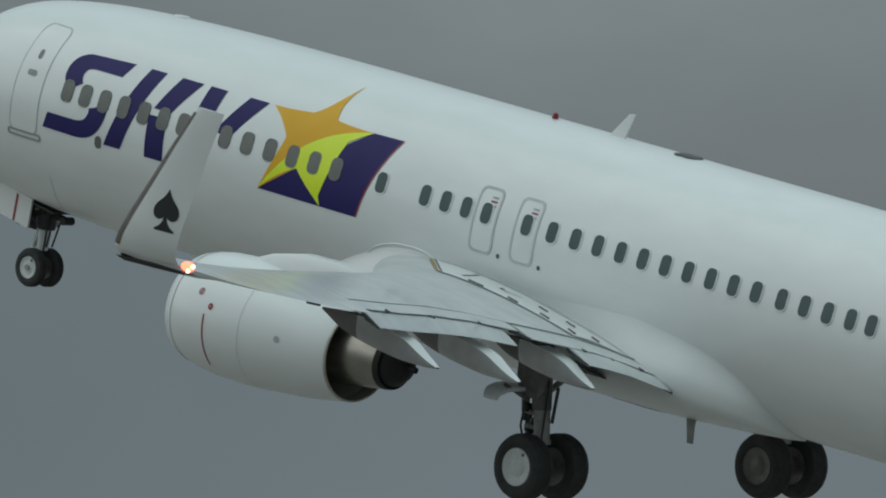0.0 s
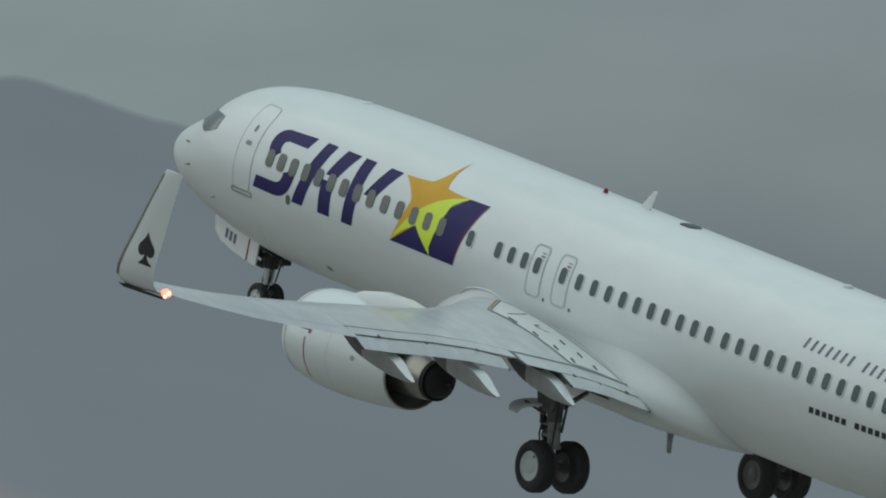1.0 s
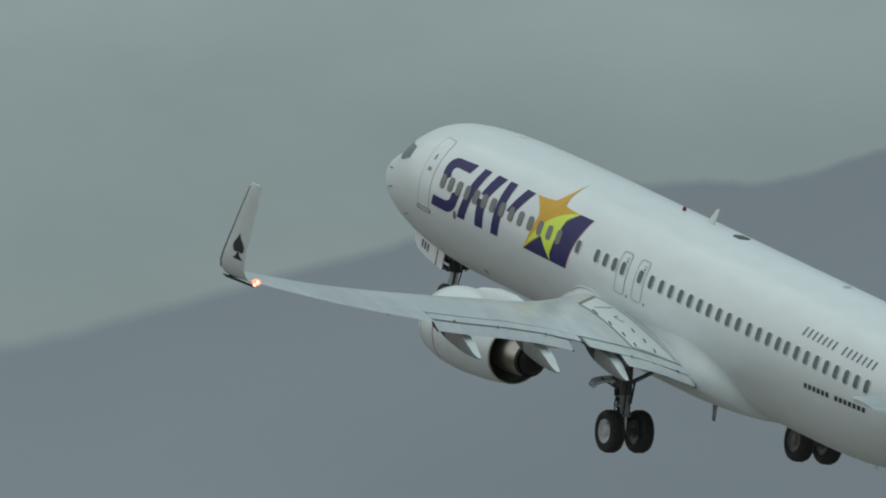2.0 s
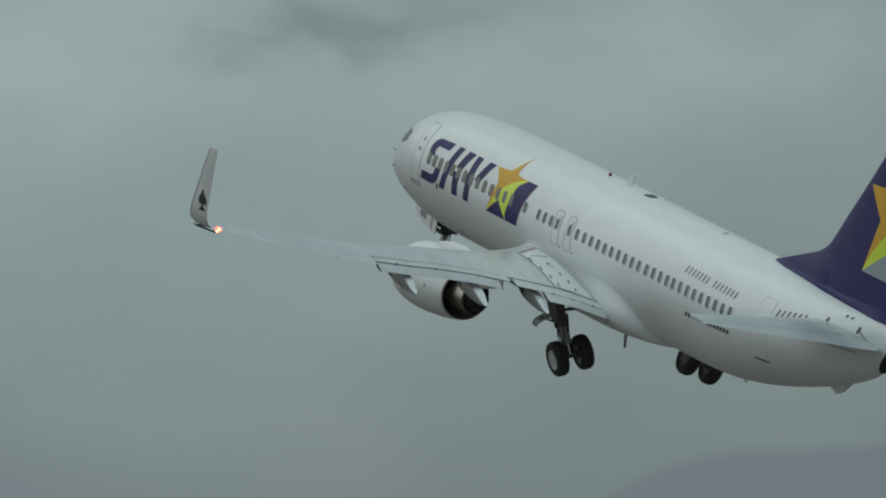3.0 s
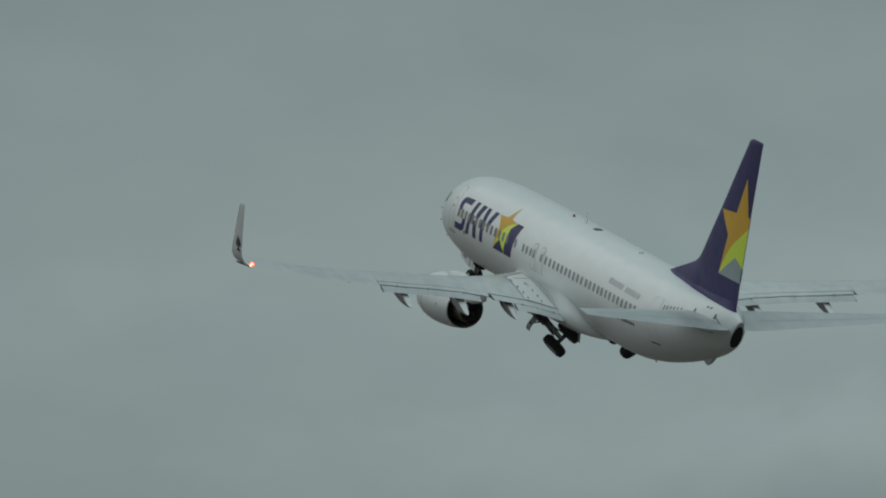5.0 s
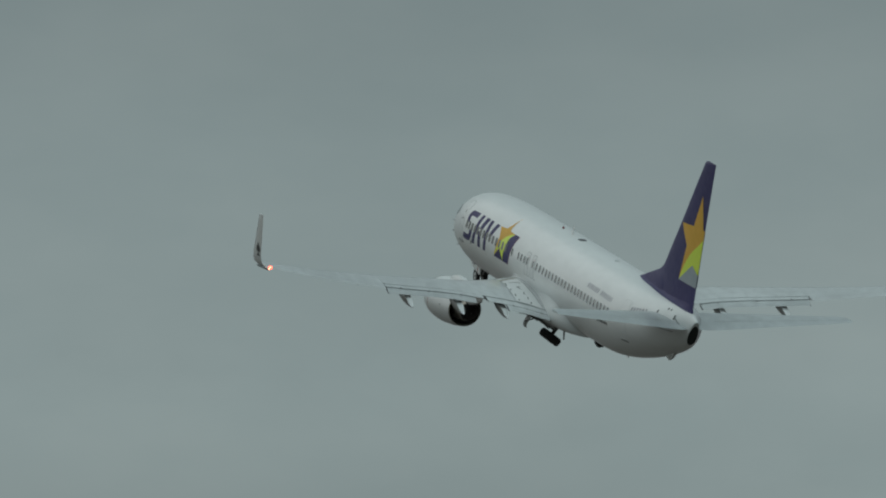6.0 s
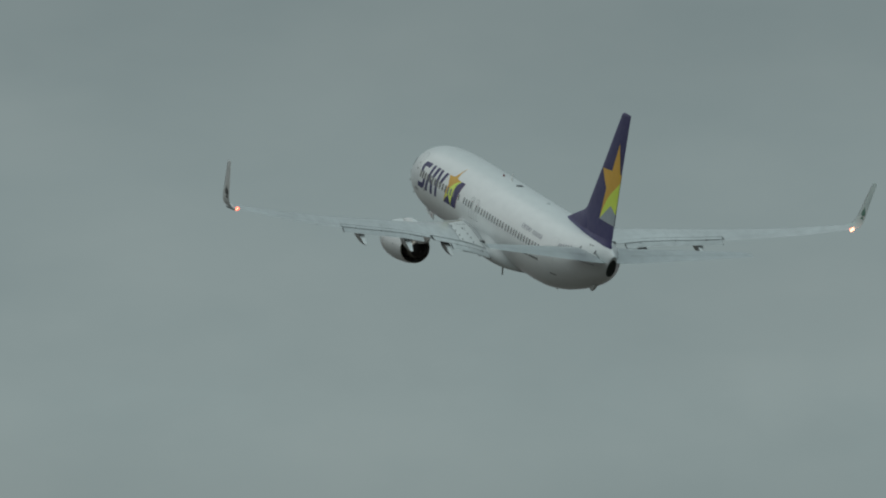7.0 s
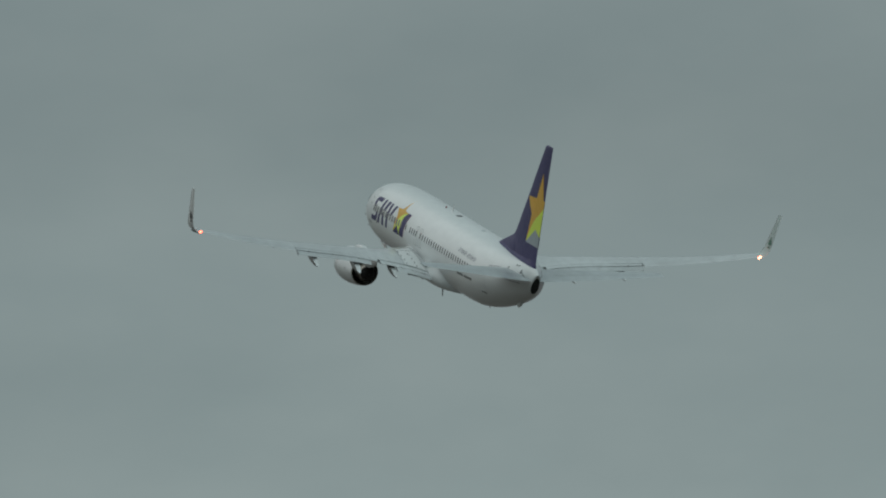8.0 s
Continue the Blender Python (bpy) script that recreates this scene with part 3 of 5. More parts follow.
def blade(name, rows, mat, parent, sg, label="", t=0.12, up=None):
    """A slim lifting surface through rows of (s front, s back, y, z front, z back)."""
    rings = []
    for s0, s1, y, z0, z1 in rows:
        top, low = [], []
        for u in CHORD:
            a, b = foil(u, t)
            z = z0 + (z1 - z0) * u
            top.append((-(s0 + (s1 - s0) * u), sg * y, z + a * (s1 - s0)))
            low.append((-(s0 + (s1 - s0) * u), sg * y, z + b * (s1 - s0)))
        rings.append(top + low[:0:-1])
    return part(name, loft(rings), mat, parent, label)


def strip_on_wing(line, width, mat, wing, sg, name="panel_gap", lift=0.006):
    """A thin strip that follows the upper skin of the wing along (s, y) points."""
    bm = bmesh.new()
    pts = []
    for (s0, y0), (s1, y1) in zip(line, line[1:]):
        n = max(2, int(math.hypot(s1 - s0, y1 - y0) / 0.35))
        pts += [(s0 + (s1 - s0) * k / n, y0 + (y1 - y0) * k / n) for k in range(n)]
    pts.append(line[-1])
    left, right = [], []
    for i, (s, y) in enumerate(pts):
        a, b = pts[max(i - 1, 0)], pts[min(i + 1, len(pts) - 1)]
        d = Vector((b[0] - a[0], b[1] - a[1])).normalized() * width / 2
        left.append(bm.verts.new(wing_top(s - d.y, y + d.x, lift, sg)))
        right.append(bm.verts.new(wing_top(s + d.y, y - d.x, lift, sg)))
    for i in range(len(pts) - 1):
        bm.faces.new((left[i], left[i + 1], right[i + 1], right[i]))
    return part(name, bm, mat, wing)


def canoe(tip, length, width, sg, parent):
    """A flap track fairing: a drooped keel, the wing's shade painted in at the front, cut off flat and white behind the
    flap.
    """
    s1, y, z1 = tip
    keel = smooth_table([(0.0, 0.42, 0.46, 0.03), (0.2, 0.19, 0.50, 0.5), (0.38, 0.09, 0.52, 0.85), (0.55, 0.03, 0.47, 1.0), (0.74, -0.01, 0.36, 0.95), (0.88, -0.01, 0.18, 0.72), (0.96, 0.0, 0.085, 0.5), (1.0, 0.02, 0.045, 0.28)])

    def section(u):
        low, high, w = keel(u)
        w = width * w
        half = [(w, high), (0.97 * w, high - 0.35 * (high - low)), (0.82 * w, high - 0.66 * (high - low)), (0.50 * w, high - 0.89 * (high - low)), (0.16 * w, low)]
        x = -(s1 - length * (1 - u))
        return [(x, sg * (y + a), z1 + b) for a, b in half] + [(x, sg * (y - a), z1 + b) for a, b in half[::-1]]
    steps = [k / 18 for k in range(19)]
    fairing = part("flap_track_fairing", loft([section(u) for u in steps[:7]], close=False, caps=False), FAIRING_SHADE, parent, "pointed flap track fairing, coloured dark grey for the wing's shade")
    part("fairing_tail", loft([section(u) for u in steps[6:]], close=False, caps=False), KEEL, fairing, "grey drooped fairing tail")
    # flat white end where the tail is cut off
    end = bmesh.new()
    line = [[end.verts.new(q) for q in (section(u)[0], section(u)[-1])] for u in steps[9:]]
    for (a, b), (c, d) in zip(line, line[1:]):
        end.faces.new((a, b, d, c))
    part("fairing_end", end, WHITE, fairing, "flat white end of the fairing")


def build_wing(sg):
    ys = [0.6, 1.3, 1.9, 2.6, 3.3, 4.1, 5.0, 6.2, 7.5, 9.0, 10.6]
    bm = loft([wing_ring(y, sg, COVE(y)[0]) for y in ys])
    loft([wing_ring(y, sg) for y in (10.605, 11.5, 12.5, 14.0, 15.5, 16.3, 17.0)], bm=bm)
    wing = part("wing", bm, GREY, airplane, "light grey swept wing with extended flaps")
    # winglet
    rows = [(17.0, 1.105, 23.2, 24.62, 0.10, 0.0), (17.18, 1.15, 23.27, 24.72, 0.098, 30), (17.36, 1.28, 23.42, 24.82, 0.095, 55), (17.48, 1.48, 23.59, 24.93, 0.09, 70),
            (17.55, 1.78, 23.81, 25.05, 0.085, 79), (17.63, 2.40, 24.25, 25.30, 0.08, 82), (17.72, 3.10, 24.74, 25.57, 0.08, 82), (17.80, 3.71, 25.19, 25.83, 0.08, 82), (17.81, 3.80, 25.29, 25.86, 0.05, 82)]
    rings = []
    for y, z, le, te, tc, lean in rows:
        n = Vector((0, -math.sin(radians(lean)), math.cos(radians(lean))))
        top, low = [], []
        for u in CHORD:
            a, b = foil(u, tc, 0.0)
            for lst, h in ((top, a), (low, b)):
                p = Vector((-(le + (te - le) * u), y, z)) + n * h * (te - le)
                lst.append((p.x, sg * p.y, p.z))
        rings.append(top + low[:0:-1])
    winglet = part("winglet", loft(rings), WHITE if sg > 0 else WINGLET_SHADE, wing, "white upturned winglet with a black spade" if sg > 0 else "white upturned winglet, coloured green-grey for its shaded side")
    bm = bmesh.new()
    for face in (1, -1):
        line = []
        for y, z, le, te, tc, lean in rows[2:-1]:
            n = Vector((0, -math.sin(radians(lean)), math.cos(radians(lean)))) * face
            strip = []
            for u in (0.0, 0.02, 0.06, 0.115):
                p = Vector((-(le + (te - le) * u) + 0.004, y, z)) + n * (foil(u, tc, 0.0)[0] * (te - le) + 0.005)
                strip.append(bm.verts.new((p.x, sg * p.y, p.z)))
            line.append(strip)
        for p, q in zip(line, line[1:]):
            for k in range(3):
                bm.faces.new((p[k], p[k + 1], q[k + 1], q[k]))
    part("winglet_leading_edge", bm, LEADING, winglet, "worn brownish metal leading edge")
    # the spade, on both faces
    spade = bend([(0.0, 0.52), (0.05, 0.38, "c"), (0.17, 0.28), (0.30, 0.16, "c"), (0.24, 0.03), (0.15, -0.08, "c"), (0.03, 0.02), (0.05, -0.13, "c"), (0.20, -0.19), (0.20, -0.225),
                  (-0.20, -0.225), (-0.20, -0.19), (-0.05, -0.13, "c"), (-0.03, 0.02), (-0.15, -0.08, "c"), (-0.24, 0.03), (-0.30, 0.16, "c"), (-0.17, 0.28), (-0.05, 0.38, "c")], 5)
    for face in (1, -1):
        bm = refine(spade, 0.1)
        for v in bm.verts:
            u, h = v.co.x, v.co.y
            z = SPADE_AT[1] + h * 0.95
            y, front, back = (float(np.interp(z, [r[1] for r in rows], [r[k] for r in rows])) for k in (0, 2, 3))
            s = SPADE_AT[0] + u * 1.05 + h * 0.16
            half = foil((s - front) / (back - front), 0.084, 0.0)[0] * (back - front) + 0.008
            v.co = (-s, sg * (y + face * half), z - face * half * 0.17)
        part("spade_emblem" if sg > 0 else "suit_emblem", bm, BLACK if sg > 0 else GREEN, winglet, "black spade emblem" if sg > 0 else "dark green emblem")
    # leading edge slat, drooped
    rows = []
    for y in (5.7, 8.0, 10.5, 13.0, 15.0, 16.85):
        le, te, zl, zt, tc = WING(y)
        c = te - le
        rows.append((le - 0.035 * c - 0.08, le + 0.09 * c, y, zl - 0.045 * c - 0.07, zl + 0.035 * c))
    slat = blade("slat", rows, GREY, wing, sg, "drooped leading edge slat", 0.2)
    # black strip that paints the shade behind and below the outer slat
    bm = bmesh.new()
    strip = []
    for y, deep in ((13.0, 0.01), (14.0, 0.05), (15.0, 0.075), (16.0, 0.08), (17.0, 0.06)):
        le, te, zl, zt, tc = WING(min(y, 17.0))
        strip.append([bm.verts.new((-(le + f), sg * y, zl - d)) for f, d in ((0.30, 0.06), (0.26, 0.06 + deep), (0.08, 0.065 + deep), (-0.02, 0.05))])
    for p, q in zip(strip, strip[1:]):
        for k in range(3):
            bm.faces.new((p[k], p[k + 1], q[k + 1], q[k]))
    part("slat_shade_strip", bm, BLACK, slat, "black strip painting the shade behind the slat")
    rows = []
    for y in (2.2, 3.3, 4.0):
        le, te, zl, zt, tc = WING(y)
        rows.append((le - 0.30, le + 0.35, y, zl - 0.35, zl - 0.02))
    blade("krueger_flap", rows, GREY, wing, sg, "", 0.1)
    # flaps, in two elements each, and the dark gap before them
    for y0, y1, a0, a1, d1, d2, drop1, drop3 in ((1.92, 4.98, 1.97, 4.05, 0.52, 1.00, 0.16, 0.36), (5.15, 10.55, 5.62, 10.50, 0.40, 0.86, 0.09, 0.315)):
        def row(y):
            c = COVE(y)[0]
            m = 1.0 - 0.12 * (y - y0) / (y1 - y0) if y0 > 5 else 1.0
            return c, wing_top(c, y)[2], m
        fore, aft = [], []
        for k in range(5):
            y = y0 + (y1 - y0) * k / 4
            c, top, m = row(y)
            fore.append((c - 0.55, c + d1 * m, y, top - 0.045, top - drop1))
            y = a0 + (a1 - a0) * k / 4
            c, top, m = row(y)
            aft.append((c + (d1 - 0.16) * m, c + d2 * m, y, top - drop1 - 0.006, top - drop3))
        flap = blade("flap", fore, GREY, wing, sg, "grey slotted flap, partly lowered", 0.15)
        rear = blade("aft_flap", aft, GREY, flap, sg, "", 0.11)
        bm = bmesh.new()
        slot = [[bm.verts.new((-s, sg * y, z)) for s, z in ((s1 - 0.012, z1 + 0.004), (s1 + 0.006, z1 + 0.002), (s1 + 0.006, z1 - 0.011))] for s0, s1, y, z0, z1 in fore if a0 <= y <= a1 or y in (fore[0][2], fore[-1][2])]
        for p, q in zip(slot, slot[1:]):
            for k in range(2):
                bm.faces.new((p[k], p[k + 1], q[k + 1], q[k]))
        part("flap_slot", bm, SEAL, flap)
        # darker strip along the end of the fixed wing, painting the step's shadow
        bm = bmesh.new()
        seal = [[bm.verts.new((-(COVE(y)[0] + d), sg * y, wing_top(COVE(y)[0], y)[2] + h)) for d, h in ((-0.01, 0.004), (0.006, 0.002), (0.006, -0.010))] for y in [y0] + [v for v in ys if y0 < v < y1] + [y1]]
        for p, q in zip(seal, seal[1:]):
            for k in range(2):
                bm.faces.new((p[k], p[k + 1], q[k + 1], q[k]))
        part("cove_shade", bm, SEAL, wing)
        # dark seals that close the ends of both elements
        for rows, owner in ((fore, flap), (aft, rear)):
            for s0, s1, y, z0, z1 in (rows[0], rows[-1]):
                part("flap_end_seal", plate([(-s0, sg * y, z0 + 0.02), (-s1, sg * y, z1 + 0.012), (-s1, sg * y, z1 - 0.03), (-(s0 + 0.4 * (s1 - s0)), sg * y, (z0 + z1) / 2 - 0.05)], 0.025), SHADE, owner)
        # hinge covers on the slot
        for u in (0.16, 0.52, 0.84):
            s0, s1, y, z0, z1 = (a + (b - a) * u for a, b in zip(aft[0], aft[-1]))
            part("slot_bracket", rod((-(s0 + 0.12), sg * y, z0 + 0.035), (-(s0 + 0.24), sg * y, z0 + 0.02), 0.022, 0.012, 8), SHADE, flap)
    for y in (1.90,):
        c = COVE(y)[0]
        z = wing_top(c, y)[2]
        part("flap_end_plate", plate([(-(c - 0.02), sg * y, z + 0.02), (-(c + 0.53), sg * y, z - 0.18), (-(c + 0.60), sg * y, z - 0.30), (-(c - 0.1), sg * y, z - 0.16)], 0.05), SHADE, wing)
    # lines of spoilers, aileron and ribs on the upper skin
    strip_on_wing([(COVE(y)[0] - 0.78, y) for y in (3.4, 5.0, 7.5, 10.5)], 0.012, FAINT, wing, sg)
    for y in (6.6, 7.9, 9.2, 10.5):
        strip_on_wing([(COVE(y)[0] - 0.78, y), (COVE(y)[0] - 0.05, y)], 0.012, FAINT, wing, sg)
    strip_on_wing([(23.35, 14.6), (22.35, 10.95)], 0.016, FAINT, wing, sg)
    strip_on_wing([(WING(y)[0] + 0.16 * (WING(y)[1] - WING(y)[0]), y) for y in (5.2, 8, 11, 14, 16.6)], 0.012, FAINT, wing, sg)
    # white walkway panel over the wing root, framed, with hand holds
    outer = [(15.46, 2.03), (16.85, 3.25), (20.34, 3.42), (20.36, 2.03)]
    bm = refine(outer, 0.3)
    for v in bm.verts:
        v.co = wing_top(v.co.x, v.co.y, 0.010, sg)
    walkway = part("walkway_panel", bm, WHITE, wing, "white walkway panel at the wing root")
    strip_on_wing([outer[0], outer[1]], 0.06, TAN, walkway, sg, "sealant_strip", 0.013)
    strip_on_wing([(15.56, 2.03), (16.90, 3.21)], 0.03, SHADE, walkway, sg, "panel_edge", 0.016)
    strip_on_wing([outer[1], outer[2]], 0.03, SEAL, walkway, sg, "panel_edge", 0.014)
    strip_on_wing([(15.50, 2.05), (18.2, 2.07), (20.30, 2.05)], 0.045, SEAL, walkway, sg, "panel_edge", 0.014)
    strip_on_wing([(15.55, 2.015), (18.2, 2.02), (20.30, 2.01)], 0.03, WHITE, walkway, sg, "root_bead", 0.03)
    for s, y, ln in ((17.75, 3.22, 0.40), (18.68, 3.24, 0.28), (19.45, 3.22, 0.26), (20.12, 3.22, 0.22), (18.80, 2.60, 0.26), (19.46, 2.58, 0.26), (20.10, 2.60, 0.22)):
        a, b = Vector(wing_top(s - ln / 2, y - 0.03, 0.012, sg)), Vector(wing_top(s + ln / 2, y + 0.03, 0.022, sg))
        part("hold_down_fitting", rod(a, b, 0.026, 0.016, 8), SHADE, walkway)
    strip_on_wing([(17.12, 2.92), (16.95, 2.5), (16.80, 2.2)], 0.06, SHADE, walkway, sg, "escape_strap_line", 0.014)
    strip_on_wing([(17.70, 2.48), (17.80, 2.66), (18.0, 2.68), (18.2, 2.55)], 0.06, SHADE, walkway, sg, "escape_strap_line", 0.014)
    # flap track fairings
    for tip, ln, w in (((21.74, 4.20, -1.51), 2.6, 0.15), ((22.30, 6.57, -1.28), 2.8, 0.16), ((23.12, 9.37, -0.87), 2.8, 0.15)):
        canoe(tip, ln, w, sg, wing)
    bm = rod((-22.62, sg * 12.06, 0.155), (-22.90, sg * 12.06, 0.15), 0.04, 0.02, 10)
    part("aileron_hinge_fairing", bm, SHADE, wing)
    # lights at the tip
    bm = bmesh.new()
    bmesh.ops.create_icosphere(bm, subdivisions=2, radius=0.10)
    for v in bm.verts:
        v.co.x *= 1.25
        v.co.z *= 0.85
    light = part("tip_light", bm, GLOW_RED, wing, "glowing red light at the wing tip" if sg > 0 else "glowing warm light at the wing tip", at=Matrix.Translation((-24.72, sg * 16.96, 1.13)))
    for dx, dy, dz, r in ((-0.15, 0.04, 0.03, 0.036), (-0.10, 0.09, -0.05, 0.034)) if sg > 0 else ((-0.13, 0.05, -0.03, 0.075), (-0.11, -0.04, 0.05, 0.08)):
        bm = bmesh.new()
        bmesh.ops.create_icosphere(bm, subdivisions=2, radius=r)
        part("lamp", bm, GLOW_WHITE, light, at=Matrix.Translation((dx, dy, dz)))
    # thin black plate in place of the shadow below the winglet
    part("winglet_shade_strip", plate([(-23.38, sg * 17.24, 1.05), (-24.72, sg * 17.02, 1.04), (-24.72, sg * 17.02, 1.0), (-23.55, sg * 17.2, 0.99)], 0.04), BLACK, winglet)


# ---- engines ----
def build_engine(sg):
    y0, z0 = sg * 4.93, -1.95

    def flat(w, a):
        low = -math.sin(w)
        return 1.0 - 0.045 * max(0, low) ** 2 * (1 if a > -15.5 else 0.4)
    outer = [(-13.12, 0.82), (-13.07, 0.88), (-13.11, 0.93), (-13.23, 0.985), (-13.55, 1.05), (-13.9, 1.08), (-14.4, 1.09), (-14.9, 1.075), (-15.4, 1.03), (-15.9, 0.965), (-16.4, 0.895), (-16.85, 0.815),
             (-16.85, 0.79), (-16.3, 0.80), (-15.5, 0.80), (-14.6, 0.80), (-13.9, 0.78), (-13.4, 0.785), (-13.12, 0.82)]
    origin, rear = (0, y0, z0), (0.09, y0, z0 + 0.045)
    bm = lathe(outer, 56, origin, "x", flat)
    for v in bm.verts:
        v.co.z += 0.035 - 0.008 * max(0.0, -v.co.x - 13.2)
    engine = part("engine", bm, WHITE, airplane, "white engine nacelle with a dark exhaust", at=Matrix.Translation((-0.09, 0, 0)))
    lip = [(-13.28, 1.000), (-13.11, 0.938), (-13.06, 0.88), (-13.11, 0.812), (-13.3, 0.785), (-13.3, 0.777), (-13.09, 0.802), (-13.05, 0.88), (-13.10, 0.944), (-13.28, 1.006), (-13.28, 1.000)]
    part("inlet_lip", lathe(lip, 56, (0, y0, z0 + 0.035), "x", flat), WHITE, engine, "white rounded inlet lip")
    # fan disc and spinner, deep inside
    part("fan", lathe([(-13.95, 0.0), (-14.0, 0.2), (-14.25, 0.28), (-14.3, 0.785)], 40, origin), SOOT, engine)
    part("fan_duct", lathe([(-15.2, 0.79), (-15.25, 0.5)], 40, origin), SOOT, engine)
    part("core_cowl", lathe([(-15.2, 0.60), (-16.3, 0.60), (-16.9, 0.555), (-17.4, 0.50), (-17.82, 0.44), (-17.82, 0.42), (-17.4, 0.47), (-16.9, 0.48)], 44, rear), HOT, engine, "heat-stained metal core cowl")
    part("core_rim", lathe([(-17.74, 0.457), (-17.85, 0.437), (-17.85, 0.41), (-17.7, 0.43)], 44, rear), SOOT, engine)
    part("exhaust_plug", lathe([(-16.9, 0.34), (-17.75, 0.40), (-17.9, 0.375), (-18.08, 0.25), (-18.15, 0.13), (-18.17, 0.06), (-18.34, 0.055), (-18.34, 0.0)], 30, rear), SOOT, engine, "sooty exhaust plug")
    # nozzle rim, joints and marks
    part("nozzle_rim", lathe([(-16.85, 0.822), (-16.89, 0.812), (-16.89, 0.785), (-16.6, 0.79)], 56, (0, y0, z0 + 0.006), "x", flat), LIP, engine, "cream worn metal nozzle lip")
    for a, r in ((-15.0, 1.068),):
        part("cowl_joint", lathe([(a + 0.005, r + 0.003), (a - 0.005, r + 0.003)], 56, (0, y0, z0 + 0.02), "x", flat), HATCH, engine)
    def on_cowl(s, w, out=0.006):
        r = float(np.interp(s, [13.3, 13.55, 13.9, 14.4, 14.9, 15.4, 15.9, 16.4], [0.995, 1.05, 1.08, 1.09, 1.075, 1.03, 0.965, 0.895])) * flat(w, -s) + out
        return (-s, y0 + sg * r * math.cos(w), z0 + 0.03 + r * math.sin(w))
    bm = bmesh.new()
    line = [(on_cowl(14.15, radians(a)), on_cowl(14.185, radians(a))) for a in range(-46, 8, 4)]
    for (a, b), (c, d) in zip(line, line[1:]):
        bm.faces.new([bm.verts.new(p) for p in (a, b, d, c)])
    part("danger_line", bm, RED, engine, "thin dark red danger line")
    for s, w, r, inner, mat in ((14.28, 14, 0.055, 0.25, RED), (13.95, 25, 0.06, 0.72, RED), (15.85, 2, 0.06, 0.1, FAINT)):
        bm = bmesh.new()
        turn = [2 * math.pi * k / 16 for k in range(17)]
        ring = [[bm.verts.new(on_cowl(s + q * math.cos(a), radians(w) + q * math.sin(a), 0.009)) for q in (r, r * inner)] for a in turn]
        for (a, b), (c, d) in zip(ring, ring[1:]):
            bm.faces.new((a, b, d, c))
        if inner > 0.4:
            bm.faces.new([bm.verts.new(on_cowl(s + q * 0.4 * r, radians(w) + h * r, 0.009)) for q, h in ((-1, -0.5), (0.2, -0.5), (1, 0.5), (-0.2, 0.5))])
        part("cowl_mark", bm, mat, engine)
    # strake on the inboard shoulder and pylon
    part("strake", plate([(-14.3, y0 - sg * 0.72, z0 + 0.84), (-15.3, y0 - sg * 0.70, z0 + 0.80), (-15.3, y0 - sg * 0.86, z0 + 1.02), (-14.9, y0 - sg * 0.86, z0 + 1.05)], 0.02), WHITE, engine)
    rings = []
    for s, half, lo, hi in ((14.1, 0.02, 0.92, 1.10), (14.6, 0.13, 0.85, 1.28), (15.3, 0.20, 0.7, 1.42), (16.2, 0.21, 0.55, 1.45), (17.1, 0.20, 0.42, 1.36), (18.0, 0.16, 0.45, 1.22), (18.9, 0.09, 0.65, 1.15), (19.6, 0.02, 0.85, 1.1)):
        rings.append([(-s, y0 + half * c, z0 + (lo + hi) / 2 + (hi - lo) / 2 * q) for c, q in ((-1, -0.8), (-0.7, -1), (0.7, -1), (1, -0.8), (1, 0.7), (0.6, 1), (-0.6, 1), (-1, 0.7))])
    part("pylon", loft(rings), WHITE, engine, "white engine pylon")


# ---- tail ----
FIN = smooth_table([(1.5, 32.2, 37.25, 0.34), (2.9, 32.2, 37.52, 0.32), (3.4, 32.62, 37.62, 0.30), (5.75, 34.72, 38.2, 0.22), (8.6, 37.22, 38.94, 0.12), (8.9, 37.50, 39.02, 0.10), (8.99, 37.85, 39.04, 0.03)])


def fin_side(s, z, out, sg):
    le, te, half = FIN(z)
    u = min(max((s - le) / (te - le), 0.0), 1.0)
    a, _ = foil(u, 0.12, 0.0)
    return (-s, sg * (half * a / 0.06 * 0.5 + out), z)


